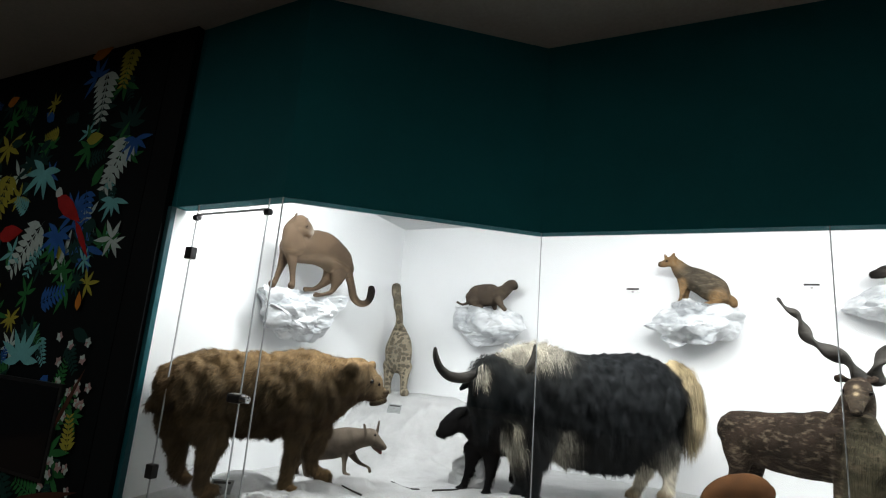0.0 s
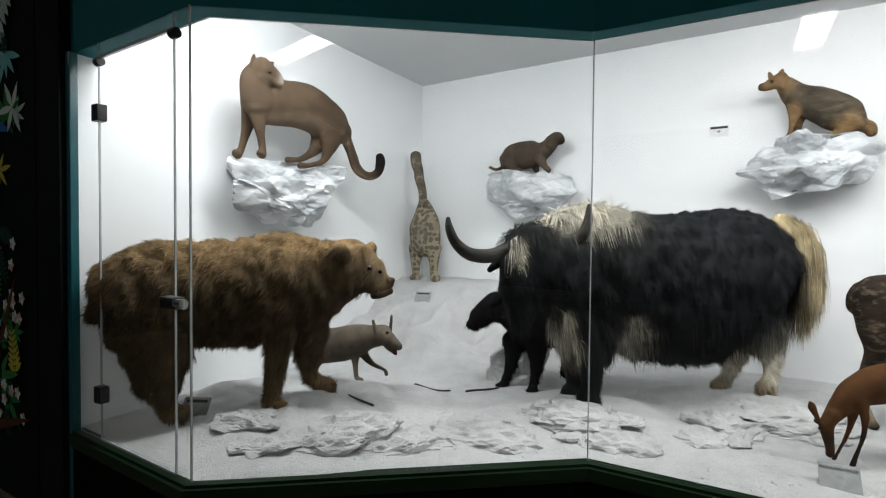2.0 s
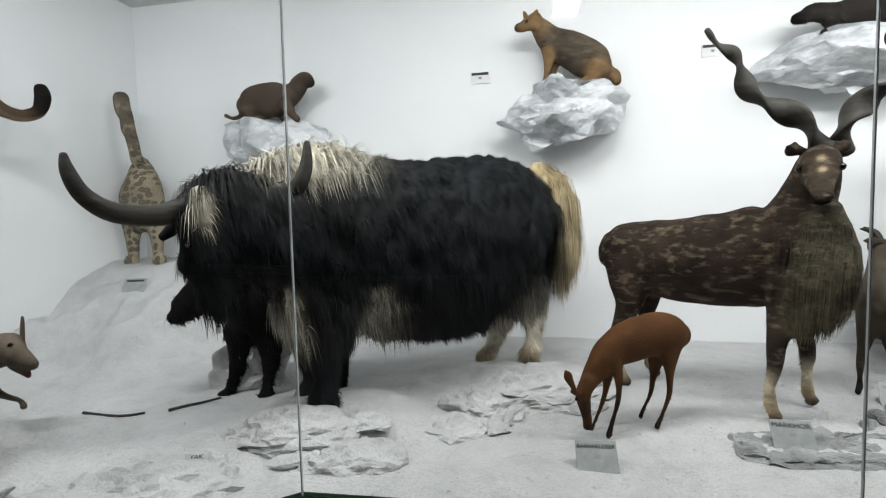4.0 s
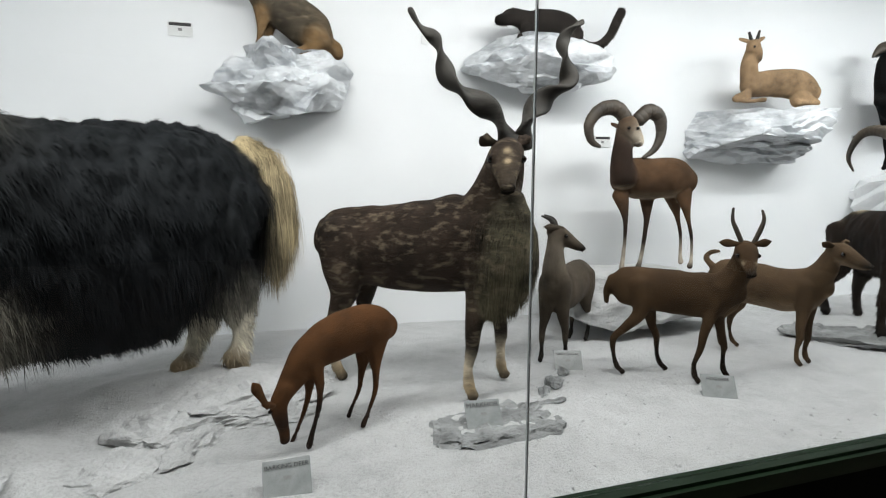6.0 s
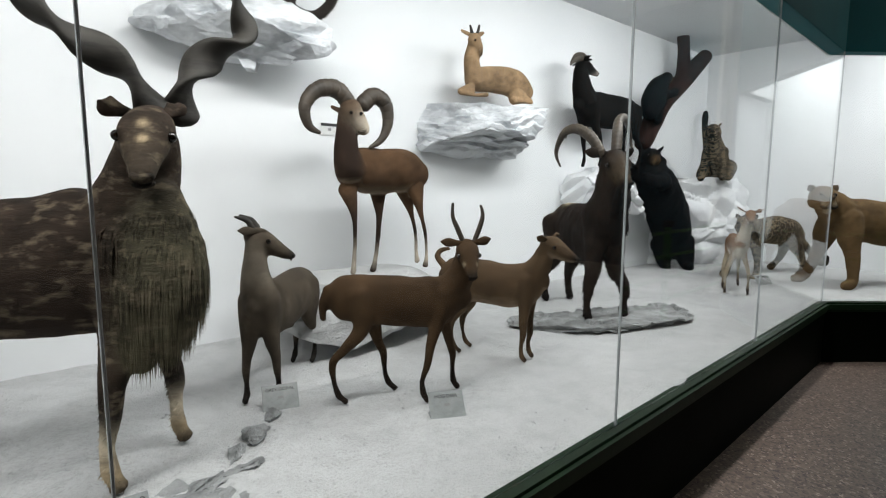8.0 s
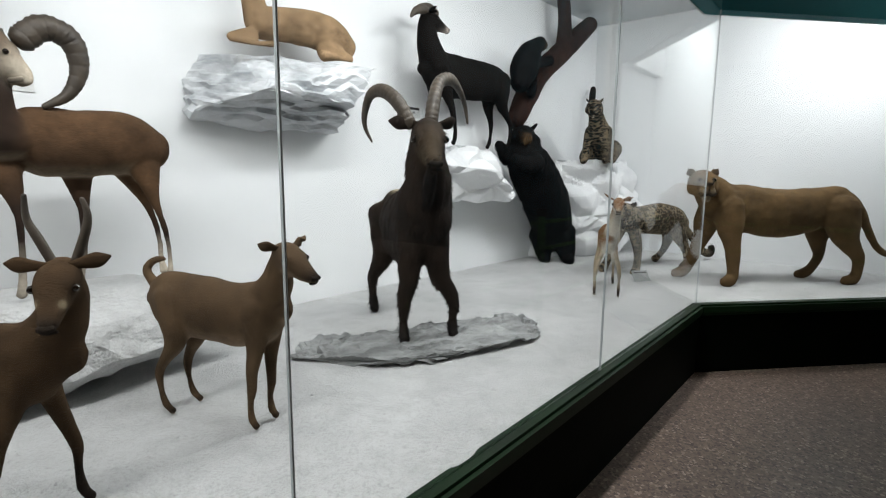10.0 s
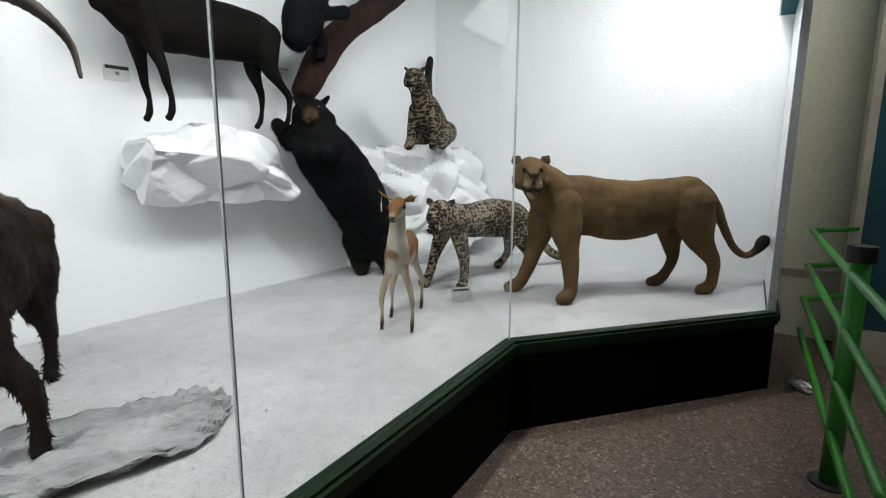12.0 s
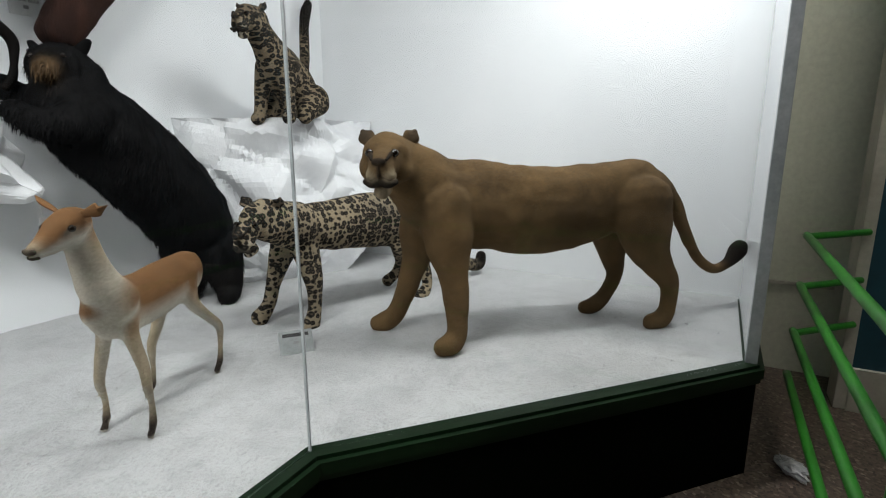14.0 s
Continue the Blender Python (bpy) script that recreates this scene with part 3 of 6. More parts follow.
    rel = np.array([lump * (noise.noise((p[0] * 6, p[1] * 6, p[2] * 6 + x)) + 0.5 * noise.noise((p[0] * 15, p[1] * 15, p[2] * 15))) + (shag * noise.noise((p[0] * 16, p[1] * 16, p[2] * 8)) if shag else 0.0) for p in v.tolist()])
    near = np.clip(np.min(np.linalg.norm(v[:, None, :] - kn[None, ::6, :3], axis=2) if len(v) * len(kn) < 2e7 else np.full((len(v), 1), 0.1), axis=1) / 0.12, 0.15, 1)
    v = (v + vn * (rel * near)[:, None]).astype(np.float32)
    # belly colour on downward faces; on the brown bear it is painted shade
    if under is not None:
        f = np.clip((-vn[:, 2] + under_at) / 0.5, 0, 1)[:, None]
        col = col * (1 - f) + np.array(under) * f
    # a highlight painted into the colour of upward faces, used by the bear
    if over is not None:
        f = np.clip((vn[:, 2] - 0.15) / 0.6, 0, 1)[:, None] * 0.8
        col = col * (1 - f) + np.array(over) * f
    rng = np.random.default_rng(len(name) * 7 + int(abs(x) * 100))
    vs, ts, cs, mats = [v], [tri], [col], [np.zeros(len(tri), np.int32)]
    for row in hair:
        count, length, lift, wd, droop = row[:5]
        hv, ht, hc = lay_hair(v, tri, col, count, length, back, lift, rng, wd, droop, row[5] if len(row) > 5 else None, wild)
        ts.append(ht + sum(len(a) for a in vs)), vs.append(hv), cs.append(hc), mats.append(np.zeros(len(ht), np.int32))
    if extra.verts:
        em = bpy.data.meshes.new("extra")
        bmesh.ops.recalc_face_normals(extra, faces=extra.faces[:])
        extra.to_mesh(em)
        ev, et = arrays(em)
        mi = np.array([em.polygons[lt.polygon_index].material_index for lt in em.loop_triangles], np.int32)
        ts.append(et + sum(len(a) for a in vs)), vs.append(ev), cs.append(coat_at(ev)), mats.append(mi)
    extra.free()
    vs, ts, cs, mats = np.concatenate(vs), np.concatenate(ts), np.concatenate(cs), np.concatenate(mats)
    me = bpy.data.meshes.new(name)
    me.vertices.add(len(vs)), me.loops.add(len(ts) * 3), me.polygons.add(len(ts))
    me.vertices.foreach_set("co", vs.astype(np.float32).ravel())
    me.loops.foreach_set("vertex_index", ts.astype(np.int32).ravel())
    me.polygons.foreach_set("loop_start", np.arange(0, len(ts) * 3, 3, dtype=np.int32))
    me.polygons.foreach_set("material_index", mats)
    me.polygons.foreach_set("use_smooth", np.ones(len(ts), bool))
    me.update(calc_edges=True)
    at = me.attributes.new("coat", "FLOAT_COLOR", "POINT")
    at.data.foreach_set("color", np.concatenate([np.clip(cs, 0, 1), np.ones((len(cs), 1))], 1).astype(np.float32).ravel())
    for m in (coat or COAT, horn or HORN, EYE_GLASS):
        me.materials.append(m)
    ob = new(name, me)
    ob.matrix_world = pose(x, y, z, 0, 0, turn)
    bpy.data.meshes.remove(flesh)
    return tagged(ob, label, category, "mounted animals")

def ungulate(feet, back, neck, poll, nose, r0, cannon, legs="aaadd", flat=0.66, face="aaa", ears=(), thigh=1.0):
    """Tubes of a hoofed animal, +x forward, +y its left: feet (two front, two hind), trunk as (x, top, bottom)."""
    tubes = [("form", [(x, 0.0, (t + b) / 2, (t - b) / 2) for x, t, b in back], flat), ("form", list(neck), 0.85)]
    deep = max((t - b) / 2 for _, t, b in back)
    low = min(b for _, _, b in back)
    half = deep * flat
    xs = 0.65 * (feet[0][0] + feet[1][0]) / 2 + 0.35 * (back[-2][0] - 0.02)
    xh = 0.4 * (feet[2][0] + feet[3][0]) / 2 + 0.6 * (back[1][0] + 0.06)
    ts, bs, th, bh = back[-2][1], back[-2][2], back[1][1], back[1][2]
    for i, (fx, fy) in enumerate(feet):
        side = 1 if i in (0, 2) else -1
        h = low
        if i < 2:
            row = [(xs, side * half * 0.4, bs + (ts - bs) * 0.6, deep * 0.48), (xs + (fx - xs) * 0.1, side * half * 0.5, bs + (ts - bs) * 0.25, deep * 0.42),
                   (xs + (fx - xs) * 0.35, side * half * 0.35 + fy * 0.3, h + 0.01, deep * 0.27), (xs + (fx - xs) * 0.65, side * half * 0.15 + fy * 0.75, h * 0.76, cannon * 1.8), (xs + (fx - xs) * 0.85 + 0.006, fy, h * 0.54, cannon * 1.45)]
        else:
            row = [(xh, side * half * 0.4, bh + (th - bh) * 0.6, deep * 0.58 * thigh), (xh + 0.02, side * half * 0.52, bh + (th - bh) * 0.2, deep * 0.5 * thigh),
                   (xh + (fx - xh) * 0.25 + 0.03, side * half * 0.4 + fy * 0.3, h + 0.0, deep * 0.33 * thigh), (xh + (fx - xh) * 0.65 - 0.01, side * half * 0.15 + fy * 0.75, h * 0.76, cannon * 1.9), (fx - 0.035, fy, h * 0.58, cannon * 1.55)]
        row += [(fx - (0.005 if i < 2 else 0.03), fy, h * 0.32, cannon), (fx - (0.0 if i < 2 else 0.012), fy, h * 0.14, cannon * 1.28), (fx + 0.012, fy, h * 0.07, cannon * 1.05), (fx + 0.02, fy, 0.016, cannon * 1.4)]
        cols = "aa" + legs[0] * 2 + legs[1] + legs[2] + legs[3] * 2 + legs[4]
        tubes.append(("leg", [(*p, c) for p, c in zip(row, cols)], 0.88))
    p, n = Vector(poll), Vector(nose)
    d = (n - p).normalized()
    v = Vector((0, 0, 1)).cross(d).normalized()
    u = d.cross(v)
    run = (n - p).length

    def at(f, up, out, r, c):
        return (*(p + d * run * f + u * up * r0 + v * out * r0), r * r0, c)

    tubes.append(("form", [at(-0.15, 0, 0, 0.85, face[0]), at(0.08, 0.06, 0, 1.0, face[0]), at(0.4, 0.0, 0, 0.82, face[1]), at(0.75, -0.1, 0, 0.56, face[1]), at(0.97, -0.12, 0, 0.44, face[2])], 0.84))
    tubes.append(("form", [at(0.05, -0.5, 0, 0.6, face[0]), at(0.45, -0.42, 0, 0.5, face[1]), at(0.88, -0.38, 0, 0.3, face[2])], 0.8))
    for out in (1, -1):
        tubes.append(("form", [at(0.24, 0.42, out * 0.5, 0.34, face[0]), at(0.36, 0.36, out * 0.52, 0.3, face[0])], 1.0))
        tubes.append(("ball", [at(0.32, 0.28, out * 0.84, 0.2, "d")]))
    tubes += [("facing", [(*(p + d * 3), 0.0)]), ("mark", [at(0.9, -0.02, 0.26, 0.15, "d"), at(0.9, -0.06, 0, 0.2, "d"), at(0.9, -0.02, -0.26, 0.15, "d")]), ("mark", [at(0.7, -0.42, 0.3, 0.08, "d"), at(0.8, -0.42, 0, 0.08, "d"), at(0.7, -0.42, -0.3, 0.08, "d")])]
    for tip, out in zip(ears, (1, -1)):
        base = p + u * 0.55 * r0 + v * out * 0.75 * r0 - d * 0.3 * r0
        t = Vector(tip)
        tubes.append(("ear", [(*base, 0.3 * r0), (*(base + (t - base) * 0.55 + v * out * 0.1 * r0), 0.38 * r0), (*t, 0.16 * r0)]))
    return tubes


def cat_face(c, d, size):
    """Skull, brow, cheeks, muzzle, pads, chin, eyes and ears of a big cat looking along d."""
    c, d = Vector(c), Vector(d).normalized()
    v = Vector((0, 0, 1)).cross(d).normalized()
    u = d.cross(v)

    def at(f, out, up, r, col="a"):
        return (*(c + (d * f + v * out + u * up) * size), r * size, col)

    tubes = [("form", [at(-0.04, 0, 0, 0.112), at(0.04, 0, 0.012, 0.102)], 1.0), ("form", [at(0.05, 0, 0.03, 0.085), at(0.12, 0, 0.0, 0.066), at(0.18, 0, -0.012, 0.054), at(0.215, 0, -0.018, 0.044)], 0.95)]
    for k in (1, -1):
        tubes += [("form", [at(0.0, k * 0.06, -0.03, 0.066), at(0.06, k * 0.056, -0.035, 0.05)], 1.0), ("form", [at(0.085, k * 0.045, 0.055, 0.026), at(0.115, k * 0.045, 0.046, 0.02)], 1.0),
                  ("form", [at(0.19, k * 0.028, -0.05, 0.034, "w"), at(0.215, k * 0.024, -0.045, 0.028, "w")], 1.0),
                  ("eye", [at(0.05, k * 0.052, 0.036, 0.0175)]), ("mark", [at(0.05, k * 0.042, 0.034, 0.009, "d"), at(0.05, k * 0.03, 0.012, 0.006, "d")]),
                  ("ear", [at(-0.02, k * 0.07, 0.07, 0.034, "e"), at(-0.03, k * 0.098, 0.10, 0.036, "e"), at(-0.03, k * 0.11, 0.118, 0.022, "e")])]
    tubes += [("facing", [(*(c + d * 3), 0.0)]), ("mark", [at(0.1, 0.018, 0.004, 0.013, "d"), at(0.1, 0, 0.002, 0.018, "d"), at(0.1, -0.018, 0.004, 0.013, "d")]), ("mark", [at(0.1, 0, -0.012, 0.008, "d"), at(0.1, 0, -0.05, 0.008, "d")]),
              ("form", [at(0.13, 0, -0.105, 0.034), at(0.185, 0, -0.112, 0.028, "w")], 1.0)]
    tubes.append(("mark", [at(0.05, 0.062, -0.075, 0.012, "d"), at(0.1, 0.032, -0.082, 0.019, "d"), at(0.1, 0, -0.07, 0.02, "d"), at(0.1, -0.032, -0.082, 0.019, "d"), at(0.05, -0.062, -0.075, 0.012, "d")]))
    return tubes


BROWN_BEAR = ((-2.53, 3.47, 0.66, 40), [
    ("body", [(-0.78, 0.00, 0.60, 0.096), (-0.70, 0.00, 0.68, 0.200), (-0.53, 0.00, 0.70, 0.267), (-0.32, 0.00, 0.70, 0.283), (-0.07, 0.00, 0.70, 0.287), (0.19, 0.00, 0.72, 0.312), (0.39, 0.00, 0.76, 0.254), (0.54, 0.00, 0.80, 0.180)]),
    ("body", [(0.49, -0.05, 0.81, 0.190), (0.61, -0.05, 0.83, 0.164), (0.69, -0.05, 0.79, 0.127, "f"), (0.77, -0.05, 0.74, 0.083, "f"), (0.82, -0.05, 0.73, 0.045, "d")]),
    ("limb", [(0.19, -0.14, 0.52, 0.136), (0.18, -0.14, 0.33, 0.097), (0.16, -0.14, 0.13, 0.075), (0.15, -0.14, 0.05, 0.065), (0.21, -0.14, 0.02, 0.049)]),
    ("limb", [(0.34, 0.14, 0.44, 0.136), (0.33, 0.14, 0.22, 0.086), (0.36, 0.14, 0.11, 0.065), (0.46, 0.14, 0.06, 0.047)]),
    ("limb", [(-0.44, -0.14, 0.50, 0.194), (-0.40, -0.14, 0.31, 0.132), (-0.41, -0.14, 0.12, 0.082), (-0.40, -0.14, 0.04, 0.069), (-0.33, -0.14, 0.02, 0.044)]),
    ("limb", [(-0.66, 0.14, 0.49, 0.169), (-0.65, 0.14, 0.25, 0.109), (-0.61, 0.14, 0.08, 0.068), (-0.54, 0.14, 0.03, 0.044)]),
    ("body", [(-0.80, 0.00, 0.62, 0.064), (-0.84, 0.00, 0.55, 0.045)]),
    ("body", [(-0.38, 0.00, 0.56, 0.171), (-0.10, 0.00, 0.53, 0.167), (0.19, 0.00, 0.55, 0.163)]),
    ("body", [(0.54, -0.18, 0.89, 0.042), (0.53, -0.18, 0.93, 0.055), (0.53, -0.18, 0.95, 0.046)]),
    ("body", [(0.70, 0.06, 0.90, 0.039), (0.72, 0.06, 0.94, 0.046), (0.72, 0.06, 0.96, 0.036)]),
    ("eye", [(0.70, -0.17, 0.83, 0.017)]),
    ("eye", [(0.76, -0.17, 0.81, 0.013)]),
    ("mark", [(0.72, -0.20, 0.67, 0.020, "d"), (0.77, -0.20, 0.68, 0.023, "d"), (0.82, -0.20, 0.70, 0.020, "d")]),
    ("mark", [(0.81, -0.20, 0.76, 0.023, "d"), (0.83, -0.20, 0.76, 0.020, "d")]),
    ("facing", [(0.59, -3.20, 1.02, 0.000)]),
])

WOLF = ((-2.47, 4.28, 0.62, -4), [
    ("body", [(-0.42, 0.00, 0.18, 0.114), (-0.20, 0.00, 0.23, 0.127), (0.03, 0.00, 0.29, 0.123), (0.22, 0.00, 0.35, 0.088), (0.35, 0.00, 0.38, 0.070)]),
    ("body", [(0.37, -0.03, 0.38, 0.066), (0.46, -0.03, 0.34, 0.042), (0.51, -0.03, 0.32, 0.026)]),
    ("body", [(0.41, -0.03, 0.32, 0.031), (0.48, -0.03, 0.27, 0.015, "d")]),
    ("limb", [(0.10, -0.05, 0.26, 0.064), (0.12, -0.05, 0.15, 0.032), (0.14, -0.05, 0.06, 0.028), (0.19, -0.05, 0.05, 0.020)]),
    ("limb", [(0.10, 0.05, 0.24, 0.049), (0.20, 0.05, 0.15, 0.028), (0.31, 0.05, 0.12, 0.020), (0.33, 0.05, 0.09, 0.020)]),
    ("limb", [(-0.27, -0.05, 0.16, 0.076), (-0.30, -0.05, 0.05, 0.038), (-0.26, -0.05, -0.06, 0.030)]),
    ("limb", [(-0.46, 0.05, 0.11, 0.071), (-0.51, 0.05, -0.01, 0.036), (-0.47, 0.05, -0.10, 0.027)]),
    ("ear", [(0.33, -0.07, 0.42, 0.023), (0.31, -0.07, 0.48, 0.023)]),
    ("ear", [(0.38, 0.03, 0.42, 0.020), (0.39, 0.03, 0.51, 0.019)]),
    ("eye", [(0.46, -0.10, 0.42, 0.011)]),
    ("facing", [(2.64, -2.70, 1.06, 0.000)]),
])

PUMA = ((-2.95, 4.53, 2.17, 90), [
    ("body", [(-0.65, 0.00, 0.42, 0.142), (-0.42, 0.00, 0.48, 0.166), (-0.17, 0.00, 0.50, 0.176), (0.09, 0.00, 0.43, 0.167), (0.23, 0.00, 0.38, 0.105)]),
    ("body", [(-0.70, -0.06, 0.42, 0.116), (-0.73, -0.06, 0.54, 0.100), (-0.67, -0.06, 0.64, 0.086)]),
    ("body", [(-0.72, -0.12, 0.63, 0.084), (-0.63, -0.12, 0.61, 0.054), (-0.57, -0.12, 0.58, 0.032, "w")]),
    ("limb", [(-0.70, -0.10, 0.36, 0.085), (-0.70, -0.10, 0.21, 0.046), (-0.69, -0.10, 0.09, 0.039), (-0.70, -0.10, 0.06, 0.042)]),
    ("limb", [(-0.68, 0.05, 0.38, 0.079), (-0.72, 0.05, 0.20, 0.047), (-0.75, 0.05, 0.09, 0.039), (-0.78, 0.05, 0.06, 0.043)]),
    ("limb", [(0.04, -0.08, 0.32, 0.128), (-0.02, -0.08, 0.18, 0.068), (-0.09, -0.08, 0.09, 0.040), (-0.24, -0.08, 0.04, 0.034), (-0.33, -0.08, 0.03, 0.030)]),
    ("limb", [(0.04, 0.05, 0.33, 0.121), (-0.07, 0.05, 0.18, 0.059), (-0.20, 0.05, 0.10, 0.035), (-0.33, 0.05, 0.08, 0.030)]),
    ("limb", [(0.25, 0.00, 0.38, 0.058), (0.35, 0.00, 0.23, 0.044), (0.43, 0.00, 0.10, 0.045), (0.57, 0.00, 0.05, 0.041), (0.72, 0.00, 0.09, 0.042, "d"), (0.77, 0.00, 0.19, 0.048, "d"), (0.76, 0.00, 0.25, 0.042, "d")]),
    ("ear", [(-0.77, -0.10, 0.67, 0.026), (-0.76, -0.10, 0.71, 0.023)]),
    ("ear", [(-0.62, -0.10, 0.68, 0.024), (-0.60, -0.10, 0.71, 0.020)]),
    ("eye", [(-0.75, -0.24, 0.58, 0.011)]),
    ("facing", [(-3.12, -2.94, -0.48, 0.000)]),
])

SNOW_LEOPARD = ((-3.01, 6.24, 1.15, -2), [
    ("body", [(-0.13, 0.12, 0.89, 0.077), (-0.09, 0.08, 0.77, 0.140), (-0.03, 0.00, 0.61, 0.182), (-0.03, 0.00, 0.44, 0.176)]),
    ("limb", [(-0.14, 0.00, 0.39, 0.108), (-0.15, 0.00, 0.23, 0.076), (-0.15, 0.00, 0.10, 0.070), (-0.12, -0.06, 0.06, 0.069)]),
    ("limb", [(0.08, 0.00, 0.39, 0.106), (0.09, 0.00, 0.24, 0.074), (0.09, 0.00, 0.11, 0.068), (0.15, -0.06, 0.07, 0.067)]),
    ("limb", [(-0.12, 0.10, 0.82, 0.051), (-0.03, -0.05, 0.98, 0.050), (-0.05, -0.05, 1.08, 0.050, "d"), (-0.08, -0.05, 1.17, 0.056), (-0.09, -0.05, 1.25, 0.056, "d"), (-0.12, -0.05, 1.33, 0.063), (-0.13, -0.05, 1.42, 0.063, "d")]),
])

MARMOT = ((-1.92, 6.34, 2.30, -2), [
    ("body", [(-0.19, 0.00, 0.16, 0.099), (-0.10, 0.00, 0.20, 0.139), (0.07, 0.00, 0.21, 0.137), (0.19, 0.00, 0.23, 0.096), (0.28, 0.00, 0.30, 0.072)]),
    ("body", [(0.28, -0.03, 0.30, 0.072), (0.35, -0.03, 0.34, 0.055), (0.39, -0.03, 0.31, 0.027, "d")]),
    ("limb", [(0.18, -0.05, 0.16, 0.061), (0.24, -0.05, 0.07, 0.033), (0.28, -0.05, 0.03, 0.028)]),
    ("limb", [(0.08, 0.05, 0.15, 0.057), (0.11, 0.05, 0.05, 0.029)]),
    ("limb", [(-0.12, -0.05, 0.12, 0.092), (-0.10, -0.05, 0.05, 0.046), (-0.03, -0.05, 0.03, 0.034)]),
    ("limb", [(-0.20, 0.05, 0.13, 0.071), (-0.21, 0.05, 0.07, 0.035)]),
    ("limb", [(-0.21, 0.00, 0.15, 0.047), (-0.25, 0.00, 0.10, 0.029), (-0.32, 0.00, 0.08, 0.024), (-0.39, 0.00, 0.11, 0.018)]),
])

YAK = ((-0.59, 4.97, 0.62, 43), [
    ("body", [(-0.58, 0.00, 0.85, 0.250), (-0.38, 0.00, 0.85, 0.347), (-0.12, 0.00, 0.84, 0.383), (0.17, 0.00, 0.80, 0.421), (0.53, 0.00, 0.80, 0.446), (0.80, 0.00, 0.83, 0.425), (0.97, 0.00, 0.80, 0.32), (1.04, 0.00, 0.70, 0.185)]),
    ("body", [(-0.63, 0.00, 1.03, 0.142, "c"), (-0.45, 0.00, 1.09, 0.165, "c"), (-0.25, 0.00, 1.09, 0.168, "c"), (-0.13, 0.00, 1.03, 0.132, "c"), (0.00, 0.00, 0.97, 0.134)]),
    ("body", [(-0.54, -0.10, 0.85, 0.243), (-0.70, -0.10, 0.92, 0.192), (-0.81, -0.10, 0.96, 0.156), (-0.85, -0.10, 0.82, 0.136), (-0.85, -0.10, 0.69, 0.109), (-0.86, -0.10, 0.60, 0.082)]),
    ("patch", [(-0.14, -0.22, 0.50, 0.11, "c"), (-0.02, -0.2, 0.42, 0.08, "c"), (-0.58, -0.10, 0.55, 0.10, "c"), (-0.52, -0.10, 0.42, 0.08, "c")]),
    ("mark", [(-0.94, -0.25, 1.03, 0.045, "c"), (-0.93, -0.25, 0.98, 0.05, "c"), (-0.92, -0.25, 0.92, 0.03, "c")]),
    ("eye", [(-1.01, -0.30, 0.84, 0.016)]),
    ("limb", [(-0.36, -0.14, 0.58, 0.209), (-0.39, -0.14, 0.33, 0.132), (-0.41, -0.14, 0.16, 0.090), (-0.43, -0.14, 0.07, 0.083)]),
    ("limb", [(-0.41, 0.14, 0.50, 0.173, "c"), (-0.38, 0.14, 0.23, 0.106), (-0.37, 0.14, 0.08, 0.080), (-0.40, 0.14, 0.02, 0.072)]),
    ("limb", [(0.83, -0.14, 0.51, 0.235), (0.95, -0.14, 0.27, 0.099, "c"), (0.92, -0.14, 0.12, 0.069, "c"), (0.88, -0.14, 0.05, 0.072, "t")]),
    ("limb", [(0.85, 0.14, 0.46, 0.188), (0.88, 0.14, 0.21, 0.099, "c"), (0.83, 0.14, 0.06, 0.070, "c"), (0.77, 0.14, -0.01, 0.074, "t")]),
    ("body", [(-0.32, 0.00, 0.55, 0.182), (-0.11, 0.00, 0.49, 0.126, "c"), (-0.01, 0.00, 0.43, 0.149), (0.27, 0.00, 0.39, 0.167), (0.58, 0.00, 0.37, 0.163)]),
    ("hair", [(1.04, -0.08, 1.15, 0.09, "s"), (1.14, -0.10, 1.05, 0.125, "s"), (1.18, -0.10, 0.90, 0.14, "s"), (1.20, -0.10, 0.76, 0.13, "s"), (1.19, -0.10, 0.66, 0.08, "s")]),
    ("horn", [(-0.93, -0.12, 0.99, 0.047, "h"), (-1.05, -0.12, 0.95, 0.043, "h"), (-1.20, -0.20, 0.96, 0.038, "h"), (-1.29, -0.22, 1.02, 0.031, "h"), (-1.33, -0.22, 1.10, 0.025, "h"), (-1.34, -0.22, 1.16, 0.013, "h")]),
    ("horn", [(-0.68, -0.05, 0.99, 0.049, "h"), (-0.55, -0.05, 0.99, 0.046, "h"), (-0.53, -0.20, 1.05, 0.037, "h"), (-0.49, -0.22, 1.14, 0.030, "h"), (-0.48, -0.22, 1.25, 0.013, "h")]),
    ("ear", [(-0.98, -0.05, 0.91, 0.041), (-1.04, -0.05, 0.86, 0.034)]),
    ("facing", [(-2.02, -2.98, 1.06, 0.000)]),
])

